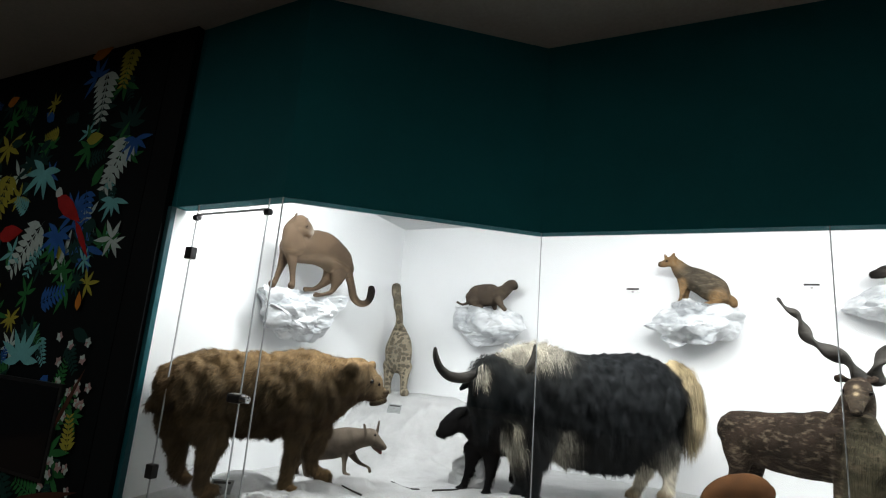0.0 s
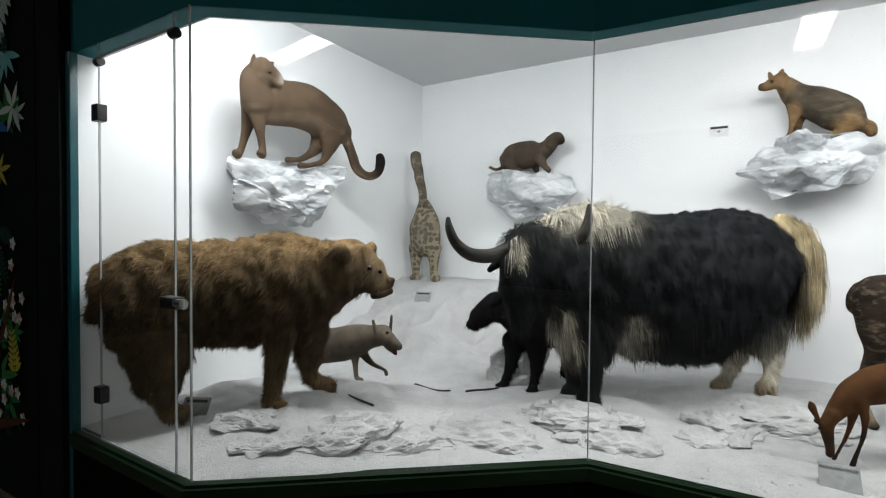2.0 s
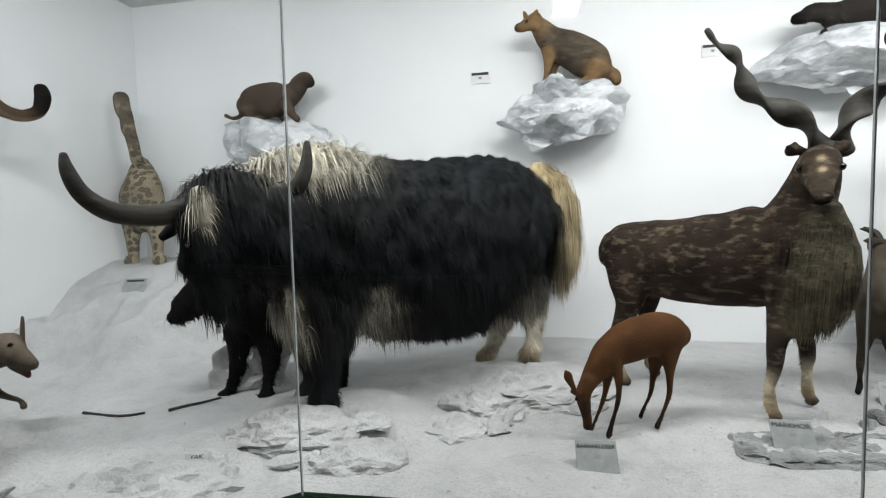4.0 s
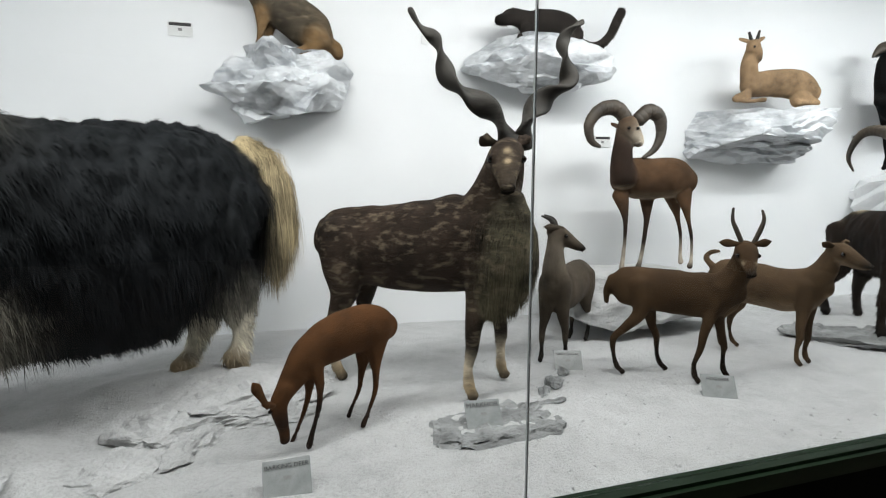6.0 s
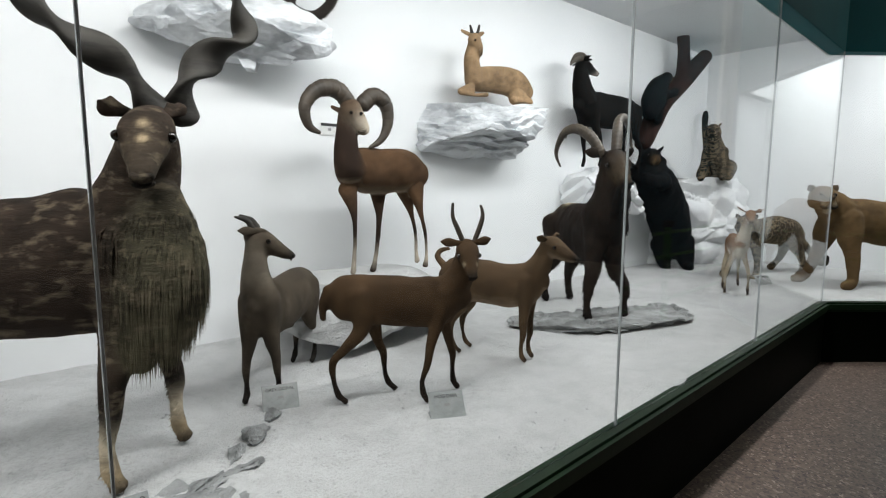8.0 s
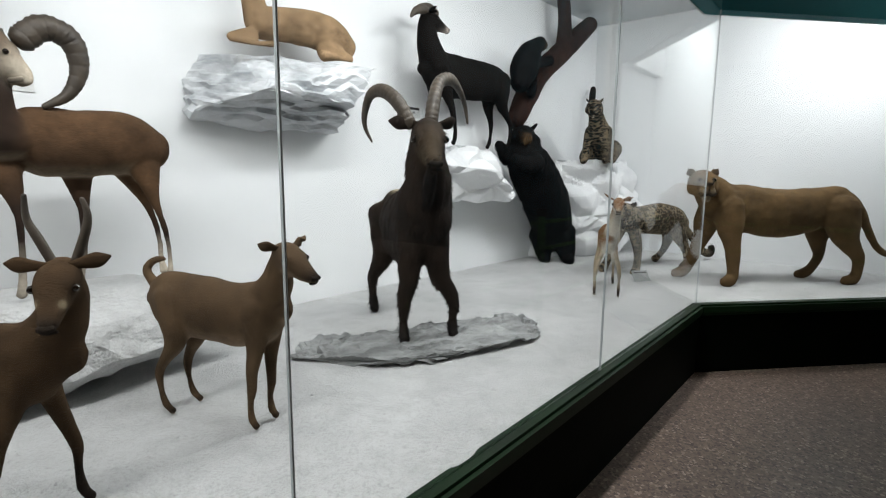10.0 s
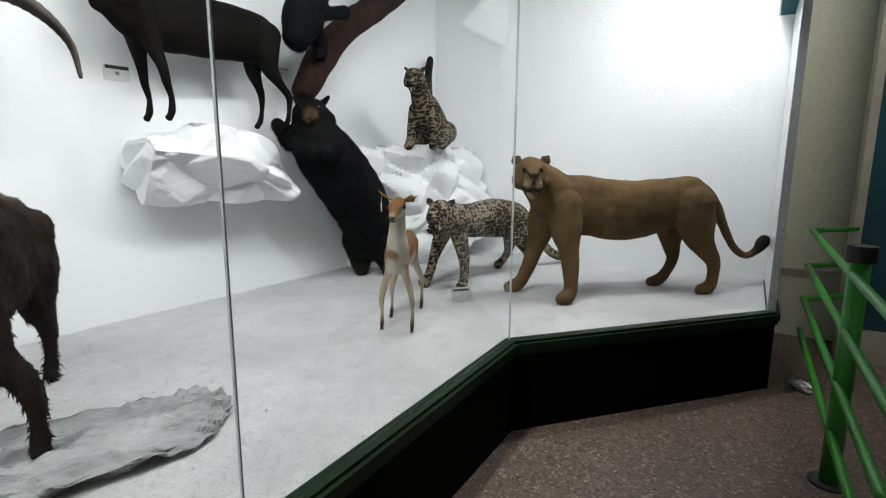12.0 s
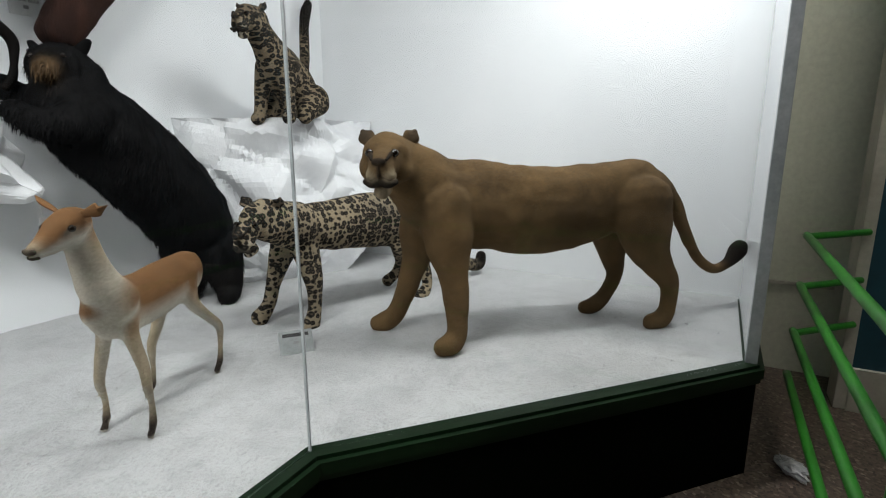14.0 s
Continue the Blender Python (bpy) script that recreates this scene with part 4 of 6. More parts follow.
YAK_CALF = ((-1.34, 5.03, 0.56, 27), [
    ("body", [(-0.06, 0.00, 0.51, 0.168), (0.12, 0.00, 0.49, 0.184), (0.33, 0.00, 0.50, 0.175), (0.45, 0.00, 0.48, 0.125)]),
    ("body", [(-0.06, 0.00, 0.53, 0.151), (-0.19, 0.00, 0.59, 0.135), (-0.30, 0.00, 0.58, 0.105), (-0.38, 0.00, 0.52, 0.080), (-0.43, 0.00, 0.47, 0.055), (-0.46, 0.00, 0.46, 0.038)]),
    ("limb", [(0.03, -0.06, 0.38, 0.108), (0.03, -0.06, 0.19, 0.058), (0.01, -0.06, 0.04, 0.046), (-0.00, -0.06, -0.02, 0.050)]),
    ("limb", [(-0.11, 0.06, 0.35, 0.103), (-0.15, 0.06, 0.15, 0.056), (-0.19, 0.06, 0.02, 0.043), (-0.23, 0.06, -0.03, 0.047)]),
    ("limb", [(0.26, 0.06, 0.36, 0.085), (0.27, 0.06, 0.19, 0.043), (0.26, 0.06, 0.09, 0.038)]),
    ("limb", [(0.40, -0.06, 0.38, 0.099), (0.42, -0.06, 0.18, 0.049), (0.41, -0.06, 0.01, 0.045)]),
    ("ear", [(-0.26, -0.10, 0.67, 0.033), (-0.22, -0.10, 0.71, 0.029)]),
])

JACKAL = ((0.45, 6.23, 2.43, -2), [
    ("body", [(-0.18, 0.00, 0.45, 0.069), (-0.09, 0.00, 0.35, 0.102, "k"), (0.06, 0.00, 0.26, 0.131, "k"), (0.19, 0.00, 0.17, 0.135, "k"), (0.26, 0.00, 0.09, 0.082)]),
    ("body", [(-0.21, -0.04, 0.48, 0.069), (-0.26, -0.04, 0.47, 0.053), (-0.31, -0.04, 0.45, 0.032), (-0.34, -0.04, 0.45, 0.020, "d")]),
    ("limb", [(-0.11, -0.05, 0.27, 0.065), (-0.13, -0.05, 0.14, 0.032), (-0.15, -0.05, 0.05, 0.028), (-0.17, -0.05, 0.03, 0.024)]),
    ("limb", [(-0.07, 0.05, 0.28, 0.062), (-0.09, 0.05, 0.15, 0.033), (-0.10, 0.05, 0.06, 0.029)]),
    ("limb", [(0.21, -0.07, 0.11, 0.100), (0.16, -0.07, 0.04, 0.044), (0.08, -0.07, 0.02, 0.024)]),
    ("limb", [(0.26, 0.00, 0.09, 0.049), (0.33, 0.00, 0.08, 0.045), (0.35, 0.00, 0.03, 0.037)]),
    ("ear", [(-0.28, -0.05, 0.52, 0.024), (-0.29, -0.05, 0.55, 0.020)]),
    ("ear", [(-0.21, 0.02, 0.56, 0.025), (-0.20, 0.02, 0.58, 0.020)]),
    ("eye", [(-0.27, -0.12, 0.46, 0.012)]),
    ("facing", [(-0.11, -3.86, -0.87, 0.000)]),
])

CIVET = ((2.42, 6.15, 2.62, -2), [
    ("body", [(-0.28, 0.00, 0.16, 0.078), (-0.11, 0.00, 0.16, 0.109), (0.04, 0.00, 0.14, 0.113), (0.12, 0.00, 0.10, 0.078)]),
    ("body", [(-0.29, -0.03, 0.17, 0.070), (-0.40, -0.03, 0.18, 0.058), (-0.45, -0.03, 0.16, 0.039), (-0.50, -0.03, 0.15, 0.023, "d")]),
    ("limb", [(-0.29, -0.06, 0.10, 0.050), (-0.32, -0.06, 0.05, 0.027), (-0.35, -0.06, 0.04, 0.023)]),
    ("limb", [(0.02, -0.06, 0.07, 0.065), (-0.01, -0.06, 0.03, 0.031), (-0.06, -0.06, 0.02, 0.023)]),
    ("limb", [(0.13, 0.00, 0.08, 0.039), (0.22, 0.00, 0.04, 0.031), (0.33, 0.00, 0.05, 0.031), (0.42, 0.00, 0.13, 0.031), (0.47, 0.00, 0.23, 0.035), (0.51, 0.00, 0.31, 0.031)]),
    ("ear", [(-0.40, -0.06, 0.21, 0.023), (-0.40, -0.06, 0.23, 0.019)]),
])

MARKHOR = ((1.125, 5.18, 0.56, -33), ungulate(
    [(0.38, 0.15), (0.28, -0.185), (-0.38, 0.14), (-0.45, -0.12)], [(-0.585, 0.80, 0.64), (-0.53, 0.90, 0.55), (-0.38, 0.92, 0.51), (-0.18, 0.935, 0.48), (0.05, 0.965, 0.475), (0.22, 1.0, 0.51), (0.33, 0.97, 0.61), (0.40, 0.90, 0.69)],
    [(0.27, 0.0, 0.79, 0.18), (0.35, -0.03, 0.94, 0.135), (0.40, -0.06, 1.07, 0.108), (0.42, -0.08, 1.14, 0.095)], (0.425, -0.10, 1.175), (0.465, -0.27, 1.03), 0.088, 0.025, "adwtd", flat=0.7, face="app",
    ears=((0.51, -0.06, 1.265), (0.32, -0.17, 1.25))) + [
    ("form", [(-0.58, 0.0, 0.82, 0.04), (-0.62, 0.0, 0.76, 0.03), (-0.63, 0.0, 0.68, 0.015)], 0.8),
    ("patch", [(0.448, -0.20, 1.19, 0.026, "t"), (0.455, -0.228, 1.14, 0.022, "t")]),
    ("hair", [(0.46, -0.11, 0.96, 0.070, "d"), (0.45, -0.11, 0.82, 0.134, "g"), (0.44, -0.12, 0.65, 0.143, "g"), (0.40, -0.13, 0.51, 0.102, "g"), (0.38, -0.15, 0.42, 0.048, "g")]),
    ("spiral", [(0.43, -0.05, 1.24, 0.054, "h"), (0.37, -0.09, 1.36, 0.050, "h"), (0.26, -0.14, 1.44, 0.047, "h"), (0.17, -0.18, 1.51, 0.042, "h"), (0.14, -0.19, 1.61, 0.033, "h"), (0.11, -0.21, 1.69, 0.027, "h"), (0.05, -0.24, 1.74, 0.022, "h"), (0.01, -0.26, 1.81, 0.011, "h")]),
    ("spiral", [(0.49, 0.02, 1.25, 0.055, "h"), (0.52, 0.03, 1.37, 0.051, "h"), (0.60, 0.07, 1.46, 0.049, "h"), (0.69, 0.12, 1.53, 0.043, "h"), (0.68, 0.11, 1.63, 0.034, "h"), (0.66, 0.10, 1.71, 0.028, "h"), (0.70, 0.12, 1.78, 0.023, "h"), (0.75, 0.15, 1.82, 0.011, "h")]),
])

BARKING_DEER = ((0.56, 4.71, 0.55, 28), [
    ("body", [(0.34, 0.00, 0.40, 0.060), (0.28, 0.00, 0.41, 0.096), (0.16, 0.00, 0.42, 0.103), (0.04, 0.00, 0.40, 0.095), (-0.06, 0.00, 0.36, 0.078), (-0.12, 0.00, 0.30, 0.058), (-0.17, 0.00, 0.24, 0.043)]),
    ("body", [(-0.18, -0.02, 0.25, 0.040), (-0.21, -0.02, 0.20, 0.037), (-0.20, -0.02, 0.13, 0.028, "d"), (-0.19, -0.02, 0.08, 0.019), (-0.19, -0.02, 0.05, 0.014, "d")]),
    ("limb", [(-0.07, -0.06, 0.36, 0.053), (-0.05, -0.06, 0.26, 0.027), (-0.06, -0.06, 0.16, 0.019, "d"), (-0.09, -0.06, 0.07, 0.017, "d"), (-0.11, -0.06, 0.01, 0.017, "d")]),
    ("limb", [(-0.04, 0.06, 0.30, 0.045), (-0.04, 0.06, 0.18, 0.023), (-0.06, 0.06, 0.10, 0.018), (-0.10, 0.06, 0.02, 0.015, "d"), (-0.12, 0.06, -0.02, 0.015, "d")]),
    ("limb", [(0.24, -0.06, 0.37, 0.073), (0.23, -0.06, 0.24, 0.031), (0.22, -0.06, 0.15, 0.021), (0.18, -0.06, 0.06, 0.016, "d"), (0.15, -0.06, 0.01, 0.018, "d")]),
    ("limb", [(0.24, 0.06, 0.33, 0.060), (0.23, 0.06, 0.21, 0.027), (0.22, 0.06, 0.12, 0.019), (0.18, 0.06, 0.05, 0.016, "d"), (0.16, 0.06, 0.01, 0.016, "d")]),
    ("ear", [(-0.30, -0.07, 0.27, 0.018), (-0.32, -0.07, 0.31, 0.020), (-0.33, -0.07, 0.33, 0.011)]),
    ("ear", [(-0.26, -0.04, 0.22, 0.018), (-0.28, -0.04, 0.23, 0.020)]),
    ("eye", [(-0.28, -0.08, 0.21, 0.009)]),
    ("facing", [(-1.28, -1.79, 1.01, 0.000)]),
])

GORAL = ((2.15, 5.47, 0.55, -137), ungulate(
    [(0.26, 0.066), (0.325, -0.06), (-0.26, 0.06), (-0.25, -0.05)], [(-0.37, 0.49, 0.38), (-0.31, 0.545, 0.31), (-0.15, 0.56, 0.28), (0.05, 0.55, 0.27), (0.2, 0.56, 0.28), (0.30, 0.57, 0.36), (0.35, 0.53, 0.42)],
    [(0.27, 0.0, 0.47, 0.105), (0.31, 0.0, 0.58, 0.08, "w"), (0.31, 0.0, 0.67, 0.06, "w"), (0.295, 0.0, 0.74, 0.055)], (0.28, 0.0, 0.77), (0.245, 0.15, 0.69), 0.055, 0.0145, "aaddd", face="aad",
    ears=((0.20, -0.03, 0.82), (0.36, -0.05, 0.81))) + [
    ("horn", [(0.26, -0.01, 0.81, 0.014), (0.265, -0.03, 0.85, 0.013), (0.30, -0.07, 0.875, 0.005)]),
    ("horn", [(0.30, -0.01, 0.81, 0.014), (0.31, -0.03, 0.85, 0.013), (0.345, -0.07, 0.87, 0.005)]),
])

MOUFLON = ((2.95, 5.87, 0.96, -2), [
    ("body", [(-0.14, 0.00, 0.69, 0.106), (-0.04, 0.00, 0.70, 0.149), (0.13, 0.00, 0.70, 0.152), (0.31, 0.00, 0.71, 0.147), (0.43, 0.00, 0.68, 0.096)]),
    ("body", [(-0.16, -0.06, 0.70, 0.108, "d"), (-0.19, -0.06, 0.82, 0.084, "d"), (-0.18, -0.06, 0.96, 0.071, "d"), (-0.15, -0.06, 1.06, 0.079)]),
    ("body", [(-0.18, -0.10, 1.07, 0.078), (-0.13, -0.10, 1.01, 0.063, "w"), (-0.09, -0.10, 0.97, 0.040, "w"), (-0.08, -0.10, 0.95, 0.024, "w")]),
    ("limb", [(-0.17, -0.07, 0.58, 0.072), (-0.14, -0.07, 0.42, 0.032, "d"), (-0.14, -0.07, 0.28, 0.024, "d"), (-0.15, -0.07, 0.12, 0.024, "w"), (-0.16, -0.07, 0.04, 0.024, "w")]),
    ("limb", [(0.10, 0.05, 0.58, 0.072), (0.12, 0.05, 0.39, 0.034, "d"), (0.11, 0.05, 0.22, 0.026, "d"), (0.09, 0.05, 0.09, 0.026, "w"), (0.07, 0.05, 0.02, 0.026, "d")]),
    ("limb", [(0.33, 0.05, 0.58, 0.079), (0.39, 0.05, 0.43, 0.035), (0.44, 0.05, 0.27, 0.022, "d"), (0.45, 0.05, 0.11, 0.023, "w"), (0.46, 0.05, 0.05, 0.027, "w")]),
    ("limb", [(0.37, -0.07, 0.60, 0.077), (0.40, -0.07, 0.43, 0.035), (0.44, -0.07, 0.26, 0.022, "d"), (0.45, -0.07, 0.10, 0.022, "w"), (0.44, -0.07, 0.03, 0.026, "d")]),
    ("ridged", [(-0.16, -0.06, 1.11, 0.051, "h"), (-0.25, -0.06, 1.19, 0.055, "h"), (-0.38, -0.06, 1.17, 0.046, "h"), (-0.46, -0.06, 1.07, 0.038, "h"), (-0.44, -0.06, 0.96, 0.027, "h"), (-0.37, -0.06, 0.92, 0.012, "h")]),
    ("ridged", [(-0.06, -0.06, 1.12, 0.052, "h"), (0.02, -0.06, 1.18, 0.053, "h"), (0.11, -0.06, 1.14, 0.049, "h"), (0.13, -0.06, 1.02, 0.037, "h"), (0.08, -0.06, 0.91, 0.025, "h"), (-0.01, -0.06, 0.85, 0.012, "h")]),
    ("ear", [(-0.22, -0.06, 1.06, 0.024), (-0.28, -0.06, 1.08, 0.023)]),
    ("eye", [(-0.22, -0.18, 1.04, 0.011)]),
    ("eye", [(-0.15, -0.18, 1.04, 0.012)]),
    ("mark", [(-0.18, -0.20, 0.93, 0.013, "d"), (-0.14, -0.20, 0.94, 0.013, "d")]),
    ("patch", [(-0.19, -0.20, 0.98, 0.031, "w")]),
    ("facing", [(-2.18, -3.14, 0.60, 0.000)]),
])

URIAL = ((4.306, 6.0, 2.26, -2), [
    ("body", [(-0.21, 0.00, 0.17, 0.097), (0.03, 0.00, 0.20, 0.108), (0.28, 0.00, 0.20, 0.123), (0.45, 0.00, 0.14, 0.078)]),
    ("body", [(-0.23, -0.03, 0.16, 0.086), (-0.26, -0.03, 0.29, 0.072), (-0.24, -0.03, 0.40, 0.063), (-0.22, -0.03, 0.47, 0.057)]),
    ("body", [(-0.28, -0.07, 0.46, 0.056), (-0.23, -0.07, 0.41, 0.038), (-0.22, -0.07, 0.36, 0.023, "d")]),
    ("limb", [(-0.29, -0.11, 0.07, 0.056), (-0.45, -0.11, 0.03, 0.027), (-0.32, -0.11, 0.02, 0.023), (-0.16, -0.11, 0.04, 0.024)]),
    ("limb", [(0.24, -0.09, 0.09, 0.084), (0.38, -0.09, 0.06, 0.041), (0.41, -0.09, 0.04, 0.025), (0.18, -0.09, 0.04, 0.025)]),
    ("horn", [(-0.26, -0.03, 0.52, 0.015, "d"), (-0.28, -0.03, 0.57, 0.009, "d")]),
    ("horn", [(-0.20, -0.03, 0.52, 0.015, "d"), (-0.18, -0.03, 0.59, 0.009, "d")]),
    ("ear", [(-0.31, -0.04, 0.50, 0.023), (-0.38, -0.04, 0.51, 0.023)]),
    ("ear", [(-0.18, -0.04, 0.52, 0.024), (-0.14, -0.04, 0.54, 0.020)]),
    ("eye", [(-0.30, -0.11, 0.44, 0.009)]),
    ("facing", [(-3.53, -3.32, -0.71, 0.000)]),
])

HOG_DEER = ((2.47, 4.84, 0.55, -36), ungulate(
    [(0.23, 0.07), (0.07, -0.08), (-0.08, 0.08), (-0.31, -0.06)], [(-0.37, 0.53, 0.45), (-0.31, 0.595, 0.39), (-0.17, 0.60, 0.365), (0.0, 0.59, 0.35), (0.12, 0.585, 0.345), (0.20, 0.59, 0.38), (0.26, 0.55, 0.43)],
    [(0.17, 0.0, 0.48, 0.095), (0.24, 0.0, 0.57, 0.072), (0.27, -0.01, 0.65, 0.058), (0.275, -0.02, 0.70, 0.05)], (0.275, -0.04, 0.715), (0.285, -0.155, 0.615), 0.056, 0.0135, "aaddd", face="aad",
    ears=((0.39, -0.02, 0.765), (0.155, -0.04, 0.755))) + [
    ("form", [(-0.36, 0.00, 0.53, 0.03), (-0.39, 0.00, 0.46, 0.022), (-0.39, 0.00, 0.39, 0.014)], 0.8),
    ("patch", [(0.25, -0.12, 0.66, 0.012, "w"), (0.31, -0.12, 0.66, 0.012, "w")]),
    ("horn", [(0.26, -0.03, 0.75, 0.012, "h"), (0.23, -0.03, 0.82, 0.012, "h"), (0.21, -0.03, 0.87, 0.009, "h"), (0.21, -0.03, 0.93, 0.006, "h")]),
    ("horn", [(0.31, -0.03, 0.75, 0.012, "h"), (0.34, -0.03, 0.83, 0.012, "h"), (0.35, -0.03, 0.88, 0.009, "h"), (0.34, -0.03, 0.92, 0.006, "h")]),
])

HOG_DEER_DOE = ((3.27, 5.005, 0.55, -67), ungulate(
    [(0.215, 0.01), (0.20, -0.095), (-0.19, 0.04), (-0.21, -0.09)], [(-0.34, 0.50, 0.42), (-0.28, 0.575, 0.35), (-0.15, 0.58, 0.315), (0.0, 0.565, 0.30), (0.12, 0.56, 0.30), (0.22, 0.575, 0.34), (0.28, 0.54, 0.41)],
    [(0.20, 0.0, 0.47, 0.095), (0.27, -0.01, 0.56, 0.068), (0.30, -0.02, 0.63, 0.054), (0.325, -0.025, 0.67, 0.05)], (0.335, -0.03, 0.68), (0.49, -0.09, 0.625), 0.057, 0.0135, "aaaad", face="aad",
    ears=((0.343, 0.085, 0.745), (0.28, -0.115, 0.735))) + [
    ("form", [(-0.34, 0.01, 0.52, 0.024), (-0.39, 0.02, 0.57, 0.020), (-0.37, 0.04, 0.61, 0.018), (-0.32, 0.05, 0.62, 0.012)], 0.8),
])

IBEX = ((4.62, 5.25, 0.57, -122), ungulate(
    [(0.31, 0.19), (0.31, -0.11), (-0.45, 0.09), (-0.43, -0.15)], [(-0.53, 0.70, 0.52), (-0.46, 0.82, 0.44), (-0.3, 0.85, 0.39), (-0.1, 0.85, 0.37), (0.1, 0.87, 0.39), (0.26, 0.91, 0.46), (0.36, 0.88, 0.54), (0.41, 0.80, 0.60)],
    [(0.30, 0.01, 0.74, 0.20), (0.38, 0.0, 0.90, 0.155), (0.42, -0.01, 1.04, 0.122), (0.43, -0.01, 1.13, 0.105)], (0.445, -0.015, 1.16), (0.68, -0.035, 1.025), 0.098, 0.028, "aaadd", flat=0.56, face="aff",
    ears=((0.40, 0.16, 1.25), (0.37, -0.20, 1.24))) + [
    ("hair", [(0.60, -0.03, 1.00, 0.034, "d"), (0.55, -0.03, 0.90, 0.045, "d"), (0.51, -0.03, 0.80, 0.026, "d")]),
    ("form", [(-0.53, 0.0, 0.74, 0.04), (-0.59, 0.0, 0.70, 0.03), (-0.62, 0.0, 0.64, 0.015)], 0.8),
    ("patch", [(-0.42, 0.02, 0.84, 0.085, "c"), (-0.30, 0.0, 0.87, 0.085, "c"), (-0.40, -0.12, 0.80, 0.06, "c")]),
    ("ridged", [(0.41, -0.10, 1.23, 0.043, "h"), (0.36, -0.15, 1.34, 0.043, "h"), (0.26, -0.21, 1.41, 0.037, "h"), (0.16, -0.26, 1.40, 0.031, "h"), (0.07, -0.28, 1.31, 0.023, "h"), (0.02, -0.27, 1.23, 0.016, "h"), (0.01, -0.23, 1.15, 0.008, "h")]),
    ("ridged", [(0.41, 0.02, 1.24, 0.044, "h"), (0.36, 0.05, 1.36, 0.045, "h"), (0.26, 0.11, 1.47, 0.040, "h"), (0.16, 0.21, 1.51, 0.034, "h"), (0.06, 0.30, 1.47, 0.025, "h"), (0.00, 0.36, 1.39, 0.017, "h"), (0.00, 0.38, 1.28, 0.009, "h")]),
])

WILD_SHEEP = ((6.05, 5.93, 1.77, 180), ungulate(
    [(0.29, 0.12), (0.315, -0.06), (-0.62, 0.06), (-0.50, -0.09)], [(-0.57, 0.67, 0.52), (-0.50, 0.755, 0.45), (-0.3, 0.775, 0.425), (0.0, 0.77, 0.41), (0.25, 0.765, 0.40), (0.40, 0.765, 0.43), (0.52, 0.70, 0.50), (0.58, 0.64, 0.54)],
    [(0.42, 0.0, 0.64, 0.14), (0.49, 0.0, 0.77, 0.108), (0.52, 0.0, 0.89, 0.085), (0.515, 0.0, 0.96, 0.07)], (0.51, 0.01, 0.985), (0.35, 0.08, 0.92), 0.064, 0.018, "aaaad", face="aaw",
    ears=((0.54, 0.12, 1.05), (0.47, -0.12, 1.06))) + [
    ("ridged", [(0.50, 0.01, 1.01, 0.038, "h"), (0.57, 0.01, 1.04, 0.037, "h"), (0.66, 0.01, 1.01, 0.028, "h"), (0.71, 0.01, 0.96, 0.012, "h")]),
    ("ridged", [(0.37, -0.04, 1.06, 0.039, "h"), (0.44, -0.05, 1.09, 0.038, "h"), (0.54, -0.05, 1.07, 0.029, "h"), (0.60, -0.05, 1.02, 0.012, "h")]),
])

LOG = ((7.71, 5.94, 1.99, -2), [
    ("log", [(-0.76, 0.00, 0.08, 0.097), (-0.58, 0.00, 0.34, 0.118), (-0.32, 0.00, 0.61, 0.113), (0.20, 0.00, 0.96, 0.117), (0.76, 0.00, 1.33, 0.093)]),
    ("log", [(0.16, 0.00, 0.93, 0.096), (0.15, 0.00, 1.28, 0.075), (0.08, 0.00, 1.60, 0.074)]),
])

BEAR_CUB = ((6.94, 5.77, 2.29, -2), [
    ("body", [(-0.22, 0.00, 0.12, 0.114), (-0.17, 0.00, 0.24, 0.156), (-0.08, 0.00, 0.38, 0.137), (0.01, 0.00, 0.47, 0.090)]),
    ("body", [(-0.04, -0.02, 0.44, 0.084), (0.07, -0.02, 0.52, 0.070), (0.15, -0.02, 0.52, 0.043, "b")]),
    ("limb", [(-0.12, -0.05, 0.33, 0.083), (0.03, -0.05, 0.33, 0.053), (0.22, -0.05, 0.38, 0.049)]),
    ("limb", [(-0.03, 0.05, 0.21, 0.086), (0.05, 0.05, 0.13, 0.060), (0.05, 0.05, 0.04, 0.049)]),
    ("ear", [(-0.04, -0.02, 0.51, 0.026), (-0.06, -0.02, 0.53, 0.026)]),
])

